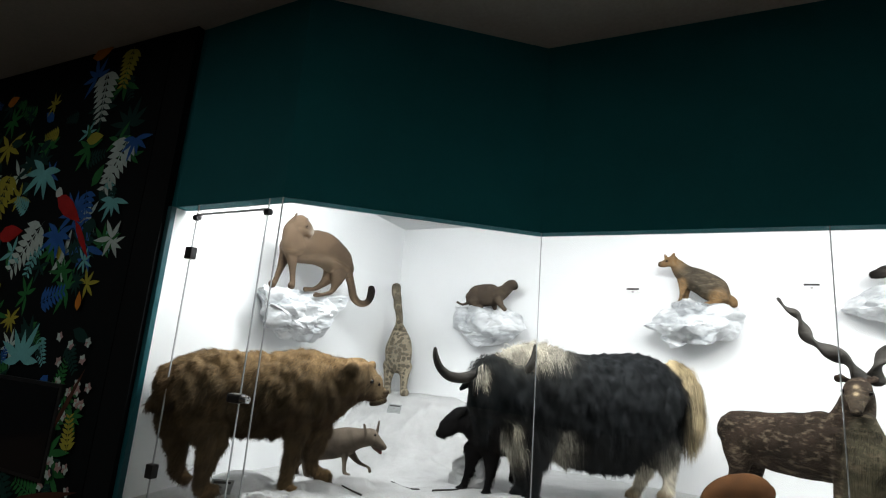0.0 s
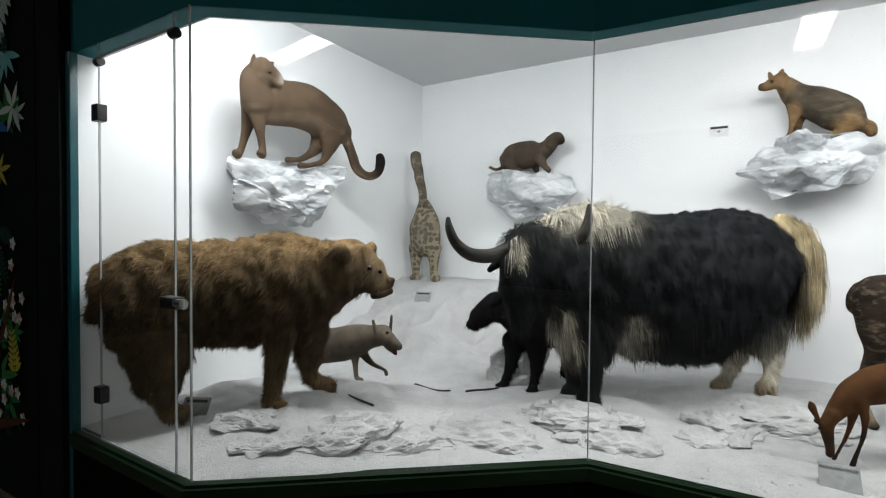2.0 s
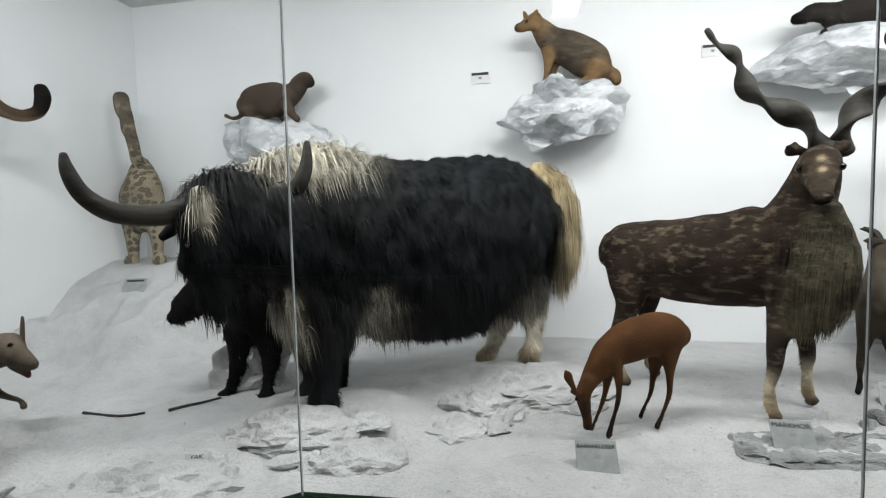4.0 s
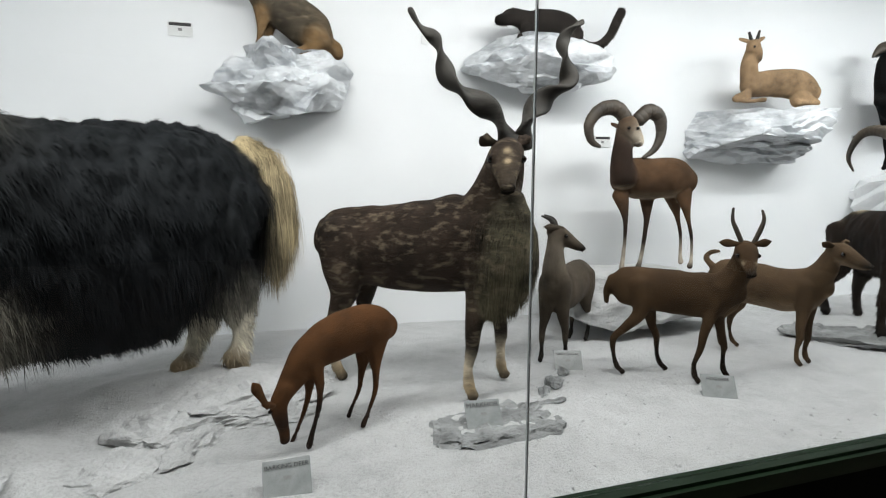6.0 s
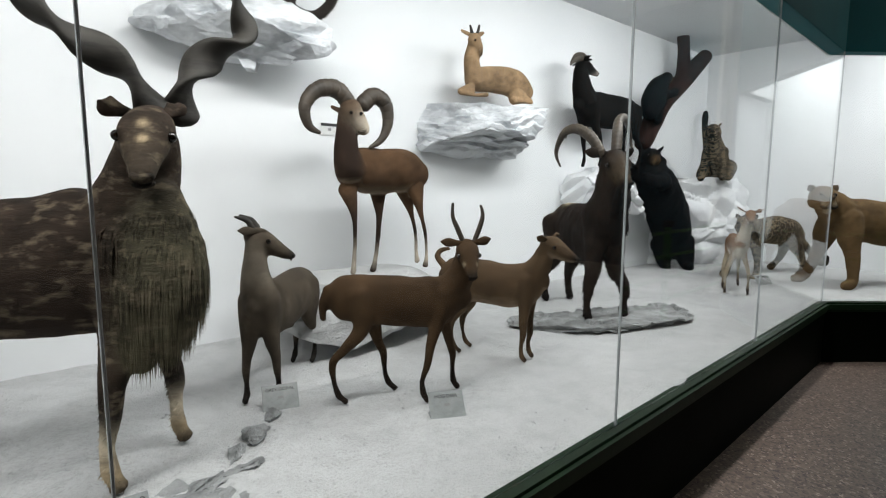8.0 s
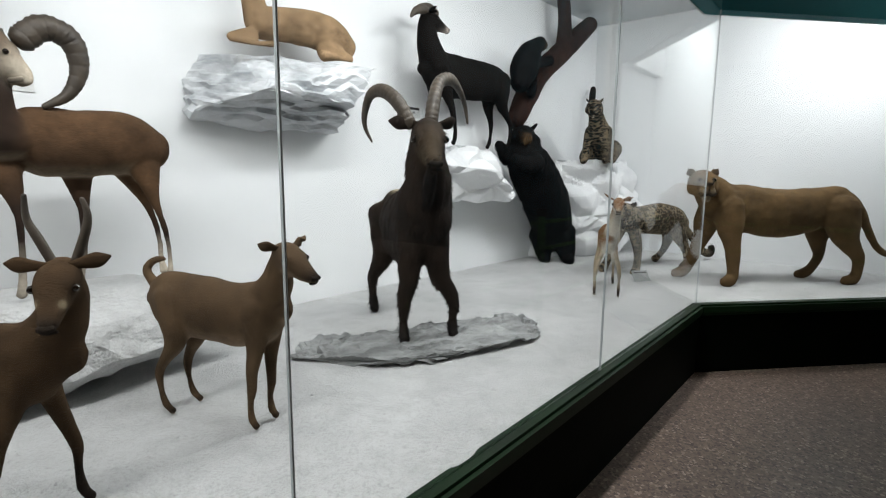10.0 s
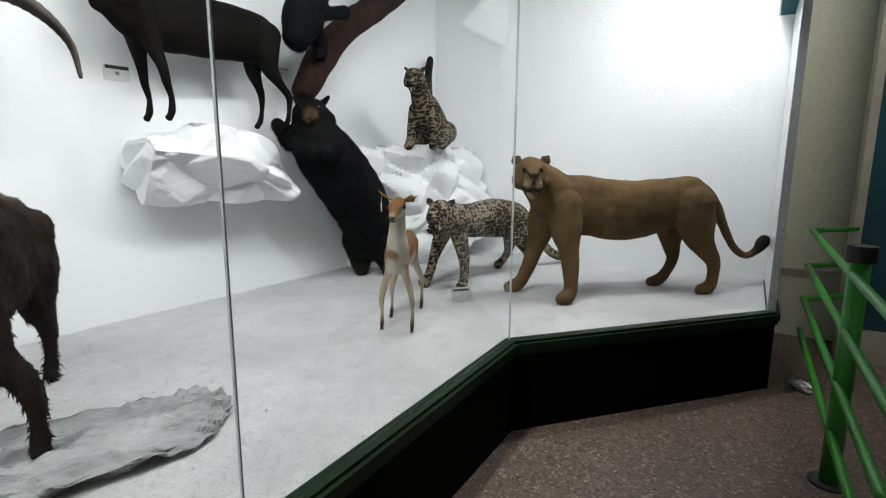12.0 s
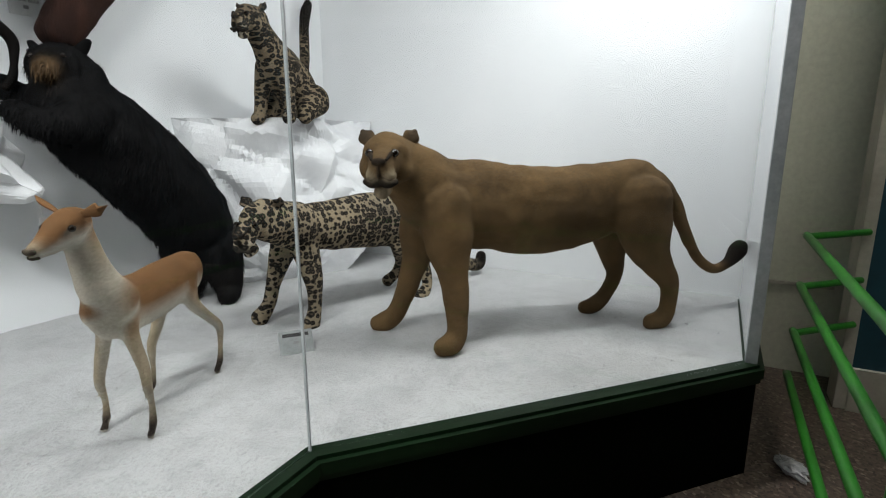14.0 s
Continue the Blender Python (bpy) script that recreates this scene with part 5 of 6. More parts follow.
BLACK_BEAR = ((7.20, 5.83, 0.55, 0), [
    ("form", [(-0.34, -0.01, 1.20, 0.175), (-0.24, -0.03, 1.08, 0.225), (-0.08, -0.03, 0.93, 0.245), (0.12, -0.03, 0.72, 0.25), (0.28, -0.03, 0.48, 0.24), (0.36, -0.03, 0.27, 0.19)], 0.95),
    ("form", [(-0.29, 0.01, 1.28, 0.165), (-0.34, 0.0, 1.35, 0.132)], 1.0),
    ("form", [(-0.37, -0.03, 1.34, 0.112), (-0.41, -0.08, 1.335, 0.078), (-0.455, -0.13, 1.32, 0.052, "b"), (-0.475, -0.155, 1.315, 0.040, "b")], 1.0),
    ("patch", [(-0.485, -0.17, 1.325, 0.02, "d")]),
    ("ball", [(-0.375, -0.135, 1.385, 0.013)]),
    ("ball", [(-0.465, -0.045, 1.38, 0.013)]),
    ("leg", [(0.29, 0.06, 0.30, 0.16), (0.29, 0.05, 0.14, 0.11), (0.27, 0.03, 0.06, 0.075), (0.21, -0.02, 0.03, 0.055)], 1.0),
    ("leg", [(0.36, -0.12, 0.30, 0.17), (0.37, -0.18, 0.14, 0.11), (0.36, -0.21, 0.06, 0.078), (0.30, -0.27, 0.03, 0.055)], 1.0),
    ("leg", [(-0.32, 0.06, 1.14, 0.13), (-0.43, 0.11, 1.17, 0.09), (-0.49, 0.14, 1.23, 0.06), (-0.52, 0.15, 1.27, 0.05)], 1.0),
    ("leg", [(-0.30, -0.14, 1.10, 0.13), (-0.44, -0.19, 1.07, 0.092), (-0.54, -0.16, 1.08, 0.07), (-0.60, -0.10, 1.13, 0.055)], 1.0),
    ("ear", [(-0.385, 0.06, 1.42, 0.042), (-0.39, 0.095, 1.46, 0.038)]),
    ("ear", [(-0.255, -0.07, 1.43, 0.042), (-0.235, -0.10, 1.47, 0.038)]),
])

SEATED_LEOPARD = ((8.10, 5.55, 1.65, 190), cat_face((0.31, 0.0, 0.60), (0.95, 0.18, -0.12), 0.8) + [
    ("form", [(-0.24, 0.00, 0.13, 0.12), (-0.14, 0.00, 0.22, 0.155), (-0.01, 0.00, 0.32, 0.15), (0.10, 0.00, 0.40, 0.13)], 0.85),
    ("form", [(0.08, 0.00, 0.36, 0.125), (0.13, 0.00, 0.43, 0.115), (0.21, 0.00, 0.51, 0.092), (0.27, 0.00, 0.57, 0.085)], 0.9),
    ("leg", [(0.08, 0.07, 0.36, 0.085), (0.12, 0.10, 0.19, 0.050), (0.125, 0.11, 0.06, 0.043), (0.16, 0.115, 0.03, 0.042)], 1.0),
    ("leg", [(0.08, -0.07, 0.36, 0.085), (0.11, -0.11, 0.19, 0.050), (0.115, -0.13, 0.06, 0.043), (0.15, -0.137, 0.03, 0.042)], 1.0),
    ("leg", [(-0.14, 0.11, 0.16, 0.12), (-0.02, 0.15, 0.09, 0.070), (0.04, 0.16, 0.035, 0.044)], 1.0),
    ("leg", [(-0.14, -0.11, 0.16, 0.12), (-0.02, -0.16, 0.09, 0.070), (0.04, -0.17, 0.035, 0.044)], 1.0),
    ("leg", [(-0.28, -0.06, 0.10, 0.055), (-0.42, -0.15, 0.18, 0.042), (-0.58, -0.22, 0.38, 0.038, "d"), (-0.68, -0.27, 0.60, 0.040), (-0.74, -0.30, 0.78, 0.040, "d"), (-0.79, -0.31, 0.90, 0.042, "d"), (-0.85, -0.32, 0.98, 0.036, "d")], 1.0),
])

LEOPARD = ((7.99, 4.75, 0.55, -18), cat_face((-0.80, -0.14, 0.61), (-0.80, -0.56, -0.2), 0.9) + [
    ("body", [(-0.58, 0.00, 0.53, 0.121), (-0.36, 0.00, 0.52, 0.143), (-0.09, 0.00, 0.52, 0.164), (0.16, 0.00, 0.49, 0.160), (0.32, 0.00, 0.44, 0.113)]),
    ("form", [(-0.56, -0.02, 0.54, 0.135), (-0.68, -0.06, 0.58, 0.115), (-0.78, -0.12, 0.605, 0.10)], 0.95),
    ("limb", [(-0.58, 0.14, 0.43, 0.092), (-0.63, 0.14, 0.25, 0.055), (-0.67, 0.14, 0.09, 0.051), (-0.73, 0.14, 0.02, 0.055)]),
    ("limb", [(-0.54, -0.12, 0.43, 0.088), (-0.52, -0.12, 0.25, 0.058), (-0.53, -0.12, 0.09, 0.049), (-0.56, -0.12, 0.00, 0.054)]),
    ("limb", [(0.25, 0.14, 0.36, 0.114), (0.31, 0.18, 0.19, 0.058), (0.31, 0.22, 0.08, 0.047), (0.24, 0.23, 0.03, 0.046)]),
    ("limb", [(0.16, -0.12, 0.39, 0.118), (0.27, -0.12, 0.21, 0.061), (0.30, -0.12, 0.07, 0.046), (0.24, -0.12, -0.01, 0.051)]),
    ("limb", [(0.34, 0.00, 0.44, 0.052), (0.58, 0.00, 0.26, 0.043), (0.77, 0.00, 0.12, 0.044), (0.93, 0.00, 0.07, 0.045, "d"), (0.96, 0.00, 0.14, 0.040, "d")]),
])

GAZELLE = ((6.50, 4.73, 0.54, 205.5), ungulate(
    [(0.194, 0.093), (0.163, -0.095), (-0.31, 0.08), (-0.08, -0.085)], [(-0.34, 0.49, 0.43), (-0.30, 0.55, 0.385), (-0.18, 0.56, 0.36), (-0.03, 0.55, 0.35), (0.1, 0.55, 0.345), (0.2, 0.57, 0.365), (0.27, 0.54, 0.43)],
    [(0.19, 0.01, 0.48, 0.088), (0.26, 0.02, 0.57, 0.068, "w"), (0.31, 0.03, 0.67, 0.053, "g"), (0.34, 0.04, 0.74, 0.046)], (0.36, 0.045, 0.77), (0.50, 0.035, 0.725), 0.052, 0.013, "gggdd", face="aag",
    ears=((0.355, 0.15, 0.825), (0.34, -0.065, 0.85)), thigh=0.9) + [
    ("form", [(-0.33, 0.0, 0.52, 0.022), (-0.37, 0.0, 0.47, 0.018), (-0.375, 0.0, 0.41, 0.010)], 0.8),
    ("patch", [(0.24, 0.0, 0.44, 0.07, "w"), (0.20, 0.0, 0.38, 0.06, "w"), (-0.33, 0.0, 0.43, 0.05, "w")]),
    ("patch", [(0.52, 0.035, 0.70, 0.012, "w")]),
])

LIONESS = ((8.11, 3.58, 0.55, -47), cat_face((-0.99, -0.10, 0.905), (-0.30, -0.94, 0.0), 1.08) + [
    ("form", [(-0.84, 0.00, 0.73, 0.13), (-0.76, 0.00, 0.71, 0.195), (-0.62, 0.00, 0.685, 0.222), (-0.45, 0.00, 0.665, 0.222), (-0.24, 0.00, 0.64, 0.232), (0.00, 0.00, 0.648, 0.220), (0.20, 0.00, 0.69, 0.195), (0.36, 0.00, 0.715, 0.182), (0.46, 0.00, 0.71, 0.135)], 0.7),
    ("form", [(-0.74, -0.01, 0.72, 0.19), (-0.86, -0.04, 0.82, 0.155), (-0.95, -0.07, 0.90, 0.122)], 0.85),
    ("leg", [(-0.75, 0.09, 0.70, 0.14), (-0.79, 0.13, 0.52, 0.115), (-0.82, 0.16, 0.36, 0.072), (-0.88, 0.18, 0.18, 0.055), (-0.93, 0.19, 0.075, 0.052), (-0.98, 0.20, 0.04, 0.056), (-1.03, 0.20, 0.03, 0.042)], 0.9),
    ("leg", [(-0.73, -0.09, 0.70, 0.14), (-0.72, -0.13, 0.52, 0.115), (-0.70, -0.16, 0.36, 0.072), (-0.69, -0.18, 0.18, 0.055), (-0.695, -0.19, 0.075, 0.052), (-0.73, -0.20, 0.04, 0.058), (-0.78, -0.21, 0.03, 0.044)], 0.9),
    ("leg", [(0.36, 0.08, 0.68, 0.155), (0.32, 0.12, 0.50, 0.125), (0.34, 0.14, 0.35, 0.078), (0.375, 0.15, 0.22, 0.05), (0.32, 0.15, 0.10, 0.044), (0.25, 0.15, 0.04, 0.05), (0.18, 0.15, 0.03, 0.040)], 0.85),
    ("leg", [(0.34, -0.09, 0.69, 0.165), (0.35, -0.13, 0.50, 0.138), (0.43, -0.15, 0.35, 0.085), (0.505, -0.16, 0.24, 0.054), (0.51, -0.16, 0.11, 0.046), (0.475, -0.16, 0.04, 0.052), (0.40, -0.16, 0.03, 0.043)], 0.85),
    ("leg", [(0.42, 0.00, 0.79, 0.075), (0.54, 0.00, 0.74, 0.052), (0.62, 0.00, 0.65, 0.042), (0.70, 0.00, 0.50, 0.036), (0.81, 0.00, 0.33, 0.031), (0.93, 0.00, 0.25, 0.029), (1.03, 0.00, 0.28, 0.032, "d"), (1.09, 0.00, 0.35, 0.052, "d"), (1.11, 0.00, 0.38, 0.045, "d")], 1.0),
    ("patch", [(-0.30, 0.0, 0.42, 0.05, "w")]),
])

BLACK, NOSE = (0.0052, 0.005, 0.0054), (0.008, 0.006, 0.005)
FUZZ = (14000, 0.01, 0.14, 0.0016, 0.5)

# light put into the bear's coat: paler highlights on top, darker shade beneath
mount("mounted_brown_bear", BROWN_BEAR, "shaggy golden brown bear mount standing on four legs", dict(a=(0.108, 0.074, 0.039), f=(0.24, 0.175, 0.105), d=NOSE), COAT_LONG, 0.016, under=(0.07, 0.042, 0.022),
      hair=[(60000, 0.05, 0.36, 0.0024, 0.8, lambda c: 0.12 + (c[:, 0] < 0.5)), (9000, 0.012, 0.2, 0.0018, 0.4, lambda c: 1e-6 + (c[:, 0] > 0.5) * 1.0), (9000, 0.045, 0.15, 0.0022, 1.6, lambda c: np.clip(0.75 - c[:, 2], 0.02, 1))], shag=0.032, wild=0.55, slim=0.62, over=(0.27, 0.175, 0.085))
mount("mounted_wolf", WOLF, "small grey brown wild dog mount with open jaws", dict(a=(0.133, 0.1085, 0.084), d=(0.12, 0.03, 0.03)), voxel=0.009, hair=[FUZZ])
mount("mounted_puma", PUMA, "tawny big cat mount with raised head on a wall rock", dict(a=(0.082, 0.056, 0.036), w=(0.45, 0.4, 0.35), d=NOSE), COAT_FINE, voxel=0.011, under=(0.22, 0.16, 0.11), hair=[FUZZ], back=1)
mount("mounted_snow_leopard", SNOW_LEOPARD, "pale spotted cat mount seen climbing, tail raised", dict(a=(0.3, 0.26, 0.19), d=(0.03, 0.025, 0.02)), COAT_SNOW, 0.011, hair=[FUZZ])
mount("mounted_marmot", MARMOT, "small grey brown rodent mount on a wall rock", dict(a=(0.091, 0.07, 0.0525), d=NOSE), voxel=0.008, hair=[FUZZ])
mount("mounted_yak", YAK, "shaggy black yak mount with cream mane and tail", dict(a=(0.016, 0.018, 0.020), c=(0.82, 0.77, 0.64), s=(0.56, 0.46, 0.28), t=(0.34, 0.26, 0.16), h=BLACK), COAT_DARK, 0.017,
      hair=[(70000, 0.05, 0.25, 0.002, 1.2), (14000, 0.085, 0.12, 0.0028, 2.2, lambda c: 1e-6 + ((c[:, 2] < 0.62) & (c[:, 2] > 0.36)) * 1.0),
            (11000, 0.115, 0.35, 0.0026, 2.0, lambda c: 1e-6 + ((c[:, 2] > 1.0) & (c[:, 0] < -0.1) & (c[:, 1] > -0.16)) * 1.0), (9000, 0.13, 0.12, 0.0026, 4.0, lambda c: 1e-6 + (c[:, 0] > 1.05) * 1.0)], back=1, shag=0.03, wild=0.5)
mount("mounted_yak_calf", YAK_CALF, "woolly black yak calf mount beside the yak", dict(a=BLACK), COAT_DARK, 0.012, hair=[(12000, 0.035, 0.3, 0.004, 1.0)], back=1, shag=0.015, wild=0.5)
mount("mounted_jackal", JACKAL, "grey and tan jackal mount sitting on a wall rock", dict(a=(0.17, 0.105, 0.05), k=(0.075, 0.062, 0.045), d=NOSE), COAT_STREAKED, 0.009, hair=[FUZZ], back=1)
mount("mounted_civet", CIVET, "dark grey brown civet mount with a long black tail", dict(a=(0.03, 0.0252, 0.0222), d=NOSE), COAT_PATCHED, 0.009, hair=[(9000, 0.026, 0.3, 0.003, 0.5)], back=1)
mount("mounted_markhor", MARKHOR, "dark brown wild goat mount with tall spiral horns", dict(a=(0.032, 0.022, 0.016), g=(0.105, 0.094, 0.06), w=(0.6, 0.52, 0.4), t=(0.36, 0.28, 0.18), d=(0.015, 0.012, 0.01), h=BLACK, p=(0.055, 0.042, 0.03)), COAT_STREAKED, 0.012,
      hair=[(22000, 0.022, 0.15, 0.002, 0.6), (6000, 0.06, 0.1, 0.004, 4.0, lambda c: 1e-6 + ((c[:, 0] > 0.28) & (c[:, 2] > 0.5) & (c[:, 2] < 0.96) & (c[:, 1] < 0.04)) * 1.0)])
mount("mounted_barking_deer", BARKING_DEER, "reddish brown small deer mount grazing, head down", dict(a=(0.095, 0.041, 0.0145), d=(0.022, 0.013, 0.009)), voxel=0.009, hair=[FUZZ], back=1)
mount("mounted_goral", GORAL, "grey brown goral mount with short curved horns", dict(a=(0.085, 0.068, 0.05), w=(0.19, 0.16, 0.125), d=(0.02, 0.017, 0.015)), voxel=0.009, hair=[FUZZ])
mount("mounted_mouflon", MOUFLON, "brown wild ram mount with large curled horns", dict(a=(0.088, 0.049, 0.025), d=(0.026, 0.016, 0.012), w=(0.5, 0.44, 0.36), h=BLACK), voxel=0.01, under=(0.26, 0.2, 0.14), under_at=-0.5, hair=[FUZZ], horn=HORN_BROWN, back=1)
mount("mounted_urial_ewe", URIAL, "sandy wild sheep mount lying on a layered wall rock", dict(a=(0.3, 0.2, 0.115), d=NOSE), voxel=0.009, hair=[FUZZ], back=1)
mount("mounted_hog_deer", HOG_DEER, "brown hog deer buck mount with short thin antlers", dict(a=(0.066, 0.039, 0.0195), d=(0.02, 0.014, 0.01), w=(0.3, 0.24, 0.16), h=BLACK), voxel=0.009, hair=[FUZZ], horn=HORN_BROWN)
mount("mounted_hog_deer_doe", HOG_DEER_DOE, "brown doe mount with an upturned tail", dict(a=(0.095, 0.061, 0.034), d=(0.02, 0.014, 0.01), w=(0.22, 0.16, 0.1)), voxel=0.009, under=(0.25, 0.18, 0.12), hair=[FUZZ])
mount("mounted_ibex", IBEX, "dark brown ibex mount with ridged curved horns", dict(a=(0.019, 0.0125, 0.009), f=(0.055, 0.039, 0.024), d=(0.008, 0.006, 0.005), c=(0.33, 0.28, 0.2), h=BLACK), COAT_LONG, 0.012, hair=[(16000, 0.035, 0.25, 0.003, 1.0)], horn=HORN_BROWN, width=0.95, shag=0.015, wild=0.5)
mount("mounted_wild_sheep", WILD_SHEEP, "black wild sheep mount with curved horns on a ledge", dict(a=(0.0055, 0.0046, 0.0042), w=(0.45, 0.4, 0.36), d=NOSE, h=BLACK), COAT_DARK, 0.01, hair=[FUZZ], horn=HORN_BROWN, back=1)
mount("forked_log", LOG, "dark brown forked tree trunk leaning on the wall", dict(a=(0.03, 0.014, 0.01)), BARK, 0.014, width=1.0, category="log", smooth=2)
mount("mounted_bear_cub", BEAR_CUB, "small black bear cub mount climbing a log", dict(a=BLACK, b=(0.12, 0.075, 0.04)), COAT_DARK, 0.01, hair=[(8000, 0.028, 0.3, 0.003, 0.8)])
mount("mounted_black_bear", BLACK_BEAR, "black bear mount standing upright against the rock", dict(a=BLACK, b=(0.095, 0.06, 0.032), d=NOSE), COAT_DARK, 0.014, hair=[(18000, 0.035, 0.3, 0.0035, 1.6)], width=0.9, shag=0.012, wild=0.45)
mount("mounted_sitting_leopard", SEATED_LEOPARD, "spotted leopard mount sitting on a white rock", dict(a=(0.19, 0.15, 0.10), d=NOSE, w=(0.34, 0.3, 0.23), e=(0.09, 0.07, 0.05)), COAT_SPOTTED, 0.009, hair=[(6000, 0.012, 0.2, 0.002, 0.5)])
mount("mounted_leopard", LEOPARD, "spotted leopard mount standing on the sand", dict(a=(0.27, 0.22, 0.15), d=NOSE, w=(0.42, 0.37, 0.29), e=(0.12, 0.095, 0.07)), COAT_SPOTTED, 0.009, hair=[(6000, 0.012, 0.2, 0.002, 0.5)], back=1, slim=0.8)
mount("mounted_gazelle", GAZELLE, "tan and white gazelle mount with a paper ear tag", dict(a=(0.19, 0.096, 0.04), w=(0.62, 0.57, 0.48), g=(0.4, 0.33, 0.23), d=(0.03, 0.022, 0.018)), COAT_FINE, voxel=0.009, hair=[(8000, 0.012, 0.2, 0.002, 0.5)], back=1, under=(0.6, 0.56, 0.48), under_at=0.05)
mount("mounted_lioness", LIONESS, "tawny lioness mount standing with her jaws parted", dict(a=(0.128, 0.08, 0.036), w=(0.3, 0.24, 0.16), d=(0.012, 0.009, 0.007), e=(0.07, 0.05, 0.032)), COAT_HIDE, voxel=0.011, smooth=4, hair=[(14000, 0.016, 0.18, 0.0025, 0.5)], back=1, lump=0.012)


# ---- rocks ----
def rock(name, m, size, mat, label, seed, cuts=16, layers=0, keep=0.62, jag=0.03, fold=0.05, flat_top=0.9, rows=5, smooth=False, boxy=0.0, crumple=0.45, top=0.25, grit=6.0):
    """A faceted rock: a ball cut by planes and creased, flat on top and behind. Local: x along, y back, z up."""
    rng = random.Random(seed)
    bm = bmesh.new()
    bmesh.ops.create_icosphere(bm, subdivisions=rows, radius=1.0)
    planes = []
    for _ in range(cuts):
        n = Vector((rng.gauss(0, 1), rng.gauss(-0.4, 1), rng.gauss(-0.2, 0.8))).normalized()
        planes.append((n, rng.uniform(keep, 0.95)))
    sx, sy, sz = size
    off = Vector((seed * 3.7, seed * 1.3, 0))
    for v in bm.verts:
        p = v.co * 1.2 * (1 / max(abs(v.co.x), abs(v.co.y), abs(v.co.z))) ** boxy
        for n, d in planes:
            k = p.dot(n) - d
            if k > 0:
                p = p - n * k
        p.z, p.y = min(p.z, flat_top), min(p.y, 0.8)
        q = Vector((p.x * sx, p.y * sy, p.z * sz))
        warp = q + 0.12 * noise.noise_vector(q * 2.5 + off)
        cell = noise.voronoi(Vector((warp.x * 2.3, warp.y * 2.3, warp.z * 3.6)) + off)[0]
        fine = noise.voronoi(Vector((warp.x * 6, warp.y * 6, warp.z * 10)) + off)[0]
        push = (fine[1] - fine[0] - 0.3) * fold * crumple + noise.fractal(q * grit + off, 1.0, 2.1, 4) * jag + (cell[1] - cell[0] - 0.3) * fold * 1.8
        if layers:
            s = warp.z * layers + noise.noise(q * 1.5 + off) * 1.2
            push += 0.035 * ((s - math.floor(s)) - 0.5) + 0.03 * noise.noise(Vector((q.x * 1.6, q.y, math.floor(s) * 3.3)))
        out = Vector((p.x / sx, p.y / sy, 0.3 * p.z / sz)).normalized()
        if p.z < flat_top - 0.01:
            q += out * push
        else:
            q.z += push * top
        v.co = q
    ob = part(name, bm, mat, label=label, smooth=smooth)
    ob.matrix_world = m
    return tagged(ob, category="rock")


def on_back(x, z, gap):
    return pose(x, back_y(x) - gap, z, 0, 0, -2.3)


rock("wall_rock", pose(LEFT + 0.22, 4.25, 2.02, 0, 0, 90), (0.5, 0.3, 0.25), ROCK_SILVER, "silver white painted wall rock with sharp facets", 3, 14, layers=5, keep=0.74, fold=0.08, boxy=0.3)
rock("wall_rock", on_back(-1.87, 2.13, 0.18), (0.52, 0.26, 0.25), ROCK_SILVER, "silver white painted wall rock with sharp facets", 8, 14, keep=0.74, fold=0.08, boxy=0.3)
rock("wall_rock", on_back(0.43, 2.24, 0.2), (0.44, 0.28, 0.25), ROCK_SILVER, "crumpled silver white wall rock under the jackal", 11, 14, layers=8, keep=0.74, fold=0.08, boxy=0.3)
rock("wall_rock", on_back(2.28, 2.50, 0.2), (0.47, 0.28, 0.21), ROCK_SILVER, "silver white wall rock with long flat layers", 14, 10, layers=9, keep=0.76, fold=0.05, boxy=0.4)
rock("wall_rock", on_back(4.36, 2.07, 0.16), (0.51, 0.3, 0.2), ROCK_SILVER, "white wall rock of many thin layers", 17, 4, layers=16, keep=0.92, fold=0.02, boxy=1.0)
rock("wall_rock", on_back(6.17, 1.555, 0.2), (0.45, 0.28, 0.25), ROCK_WHITE, "chunky white wall rock with deep facets", 22, 8, keep=0.9, fold=0.09, jag=0.008, boxy=1.0, rows=6, crumple=0.08, top=0.1)
rock("floor_rock", pose(8.4, 5.78, 1.1, 0, 0, -20), (0.72, 0.46, 0.66), ROCK_WHITE, "large white faceted rock in the corner of the display", 29, 9, keep=0.88, jag=0.006, fold=0.1, boxy=0.9, rows=6, crumple=0.04, top=0.15)
rock("floor_rock", pose(2.95, 5.86, 0.77, 0, 0, -2), (0.58, 0.42, 0.22), SAND, "low white rock ledge under the ram", 31, 10, keep=0.86, boxy=0.6, rows=6, jag=0.025, grit=9.0, crumple=0.2, fold=0.03)
rock("floor_rock", pose(4.46, 4.95, 0.56, 0, 0, -22), (0.66, 0.3, 0.055), ROCK_GREY, "flat grey slate slab lying on the sand", 41, 9, layers=40, keep=0.8, jag=0.035, fold=0.04, flat_top=0.5, rows=6, top=0.5, grit=13.0, boxy=0.35)
rock("floor_rock", pose(1.24, 4.6, 0.55, 0, 0, 8), (0.33, 0.2, 0.035), ROCK_GREY, "low grey stone half buried in the sand", 44, 10, keep=0.75, jag=0.035, fold=0.05, flat_top=0.5, rows=6, top=0.6, grit=13.0)
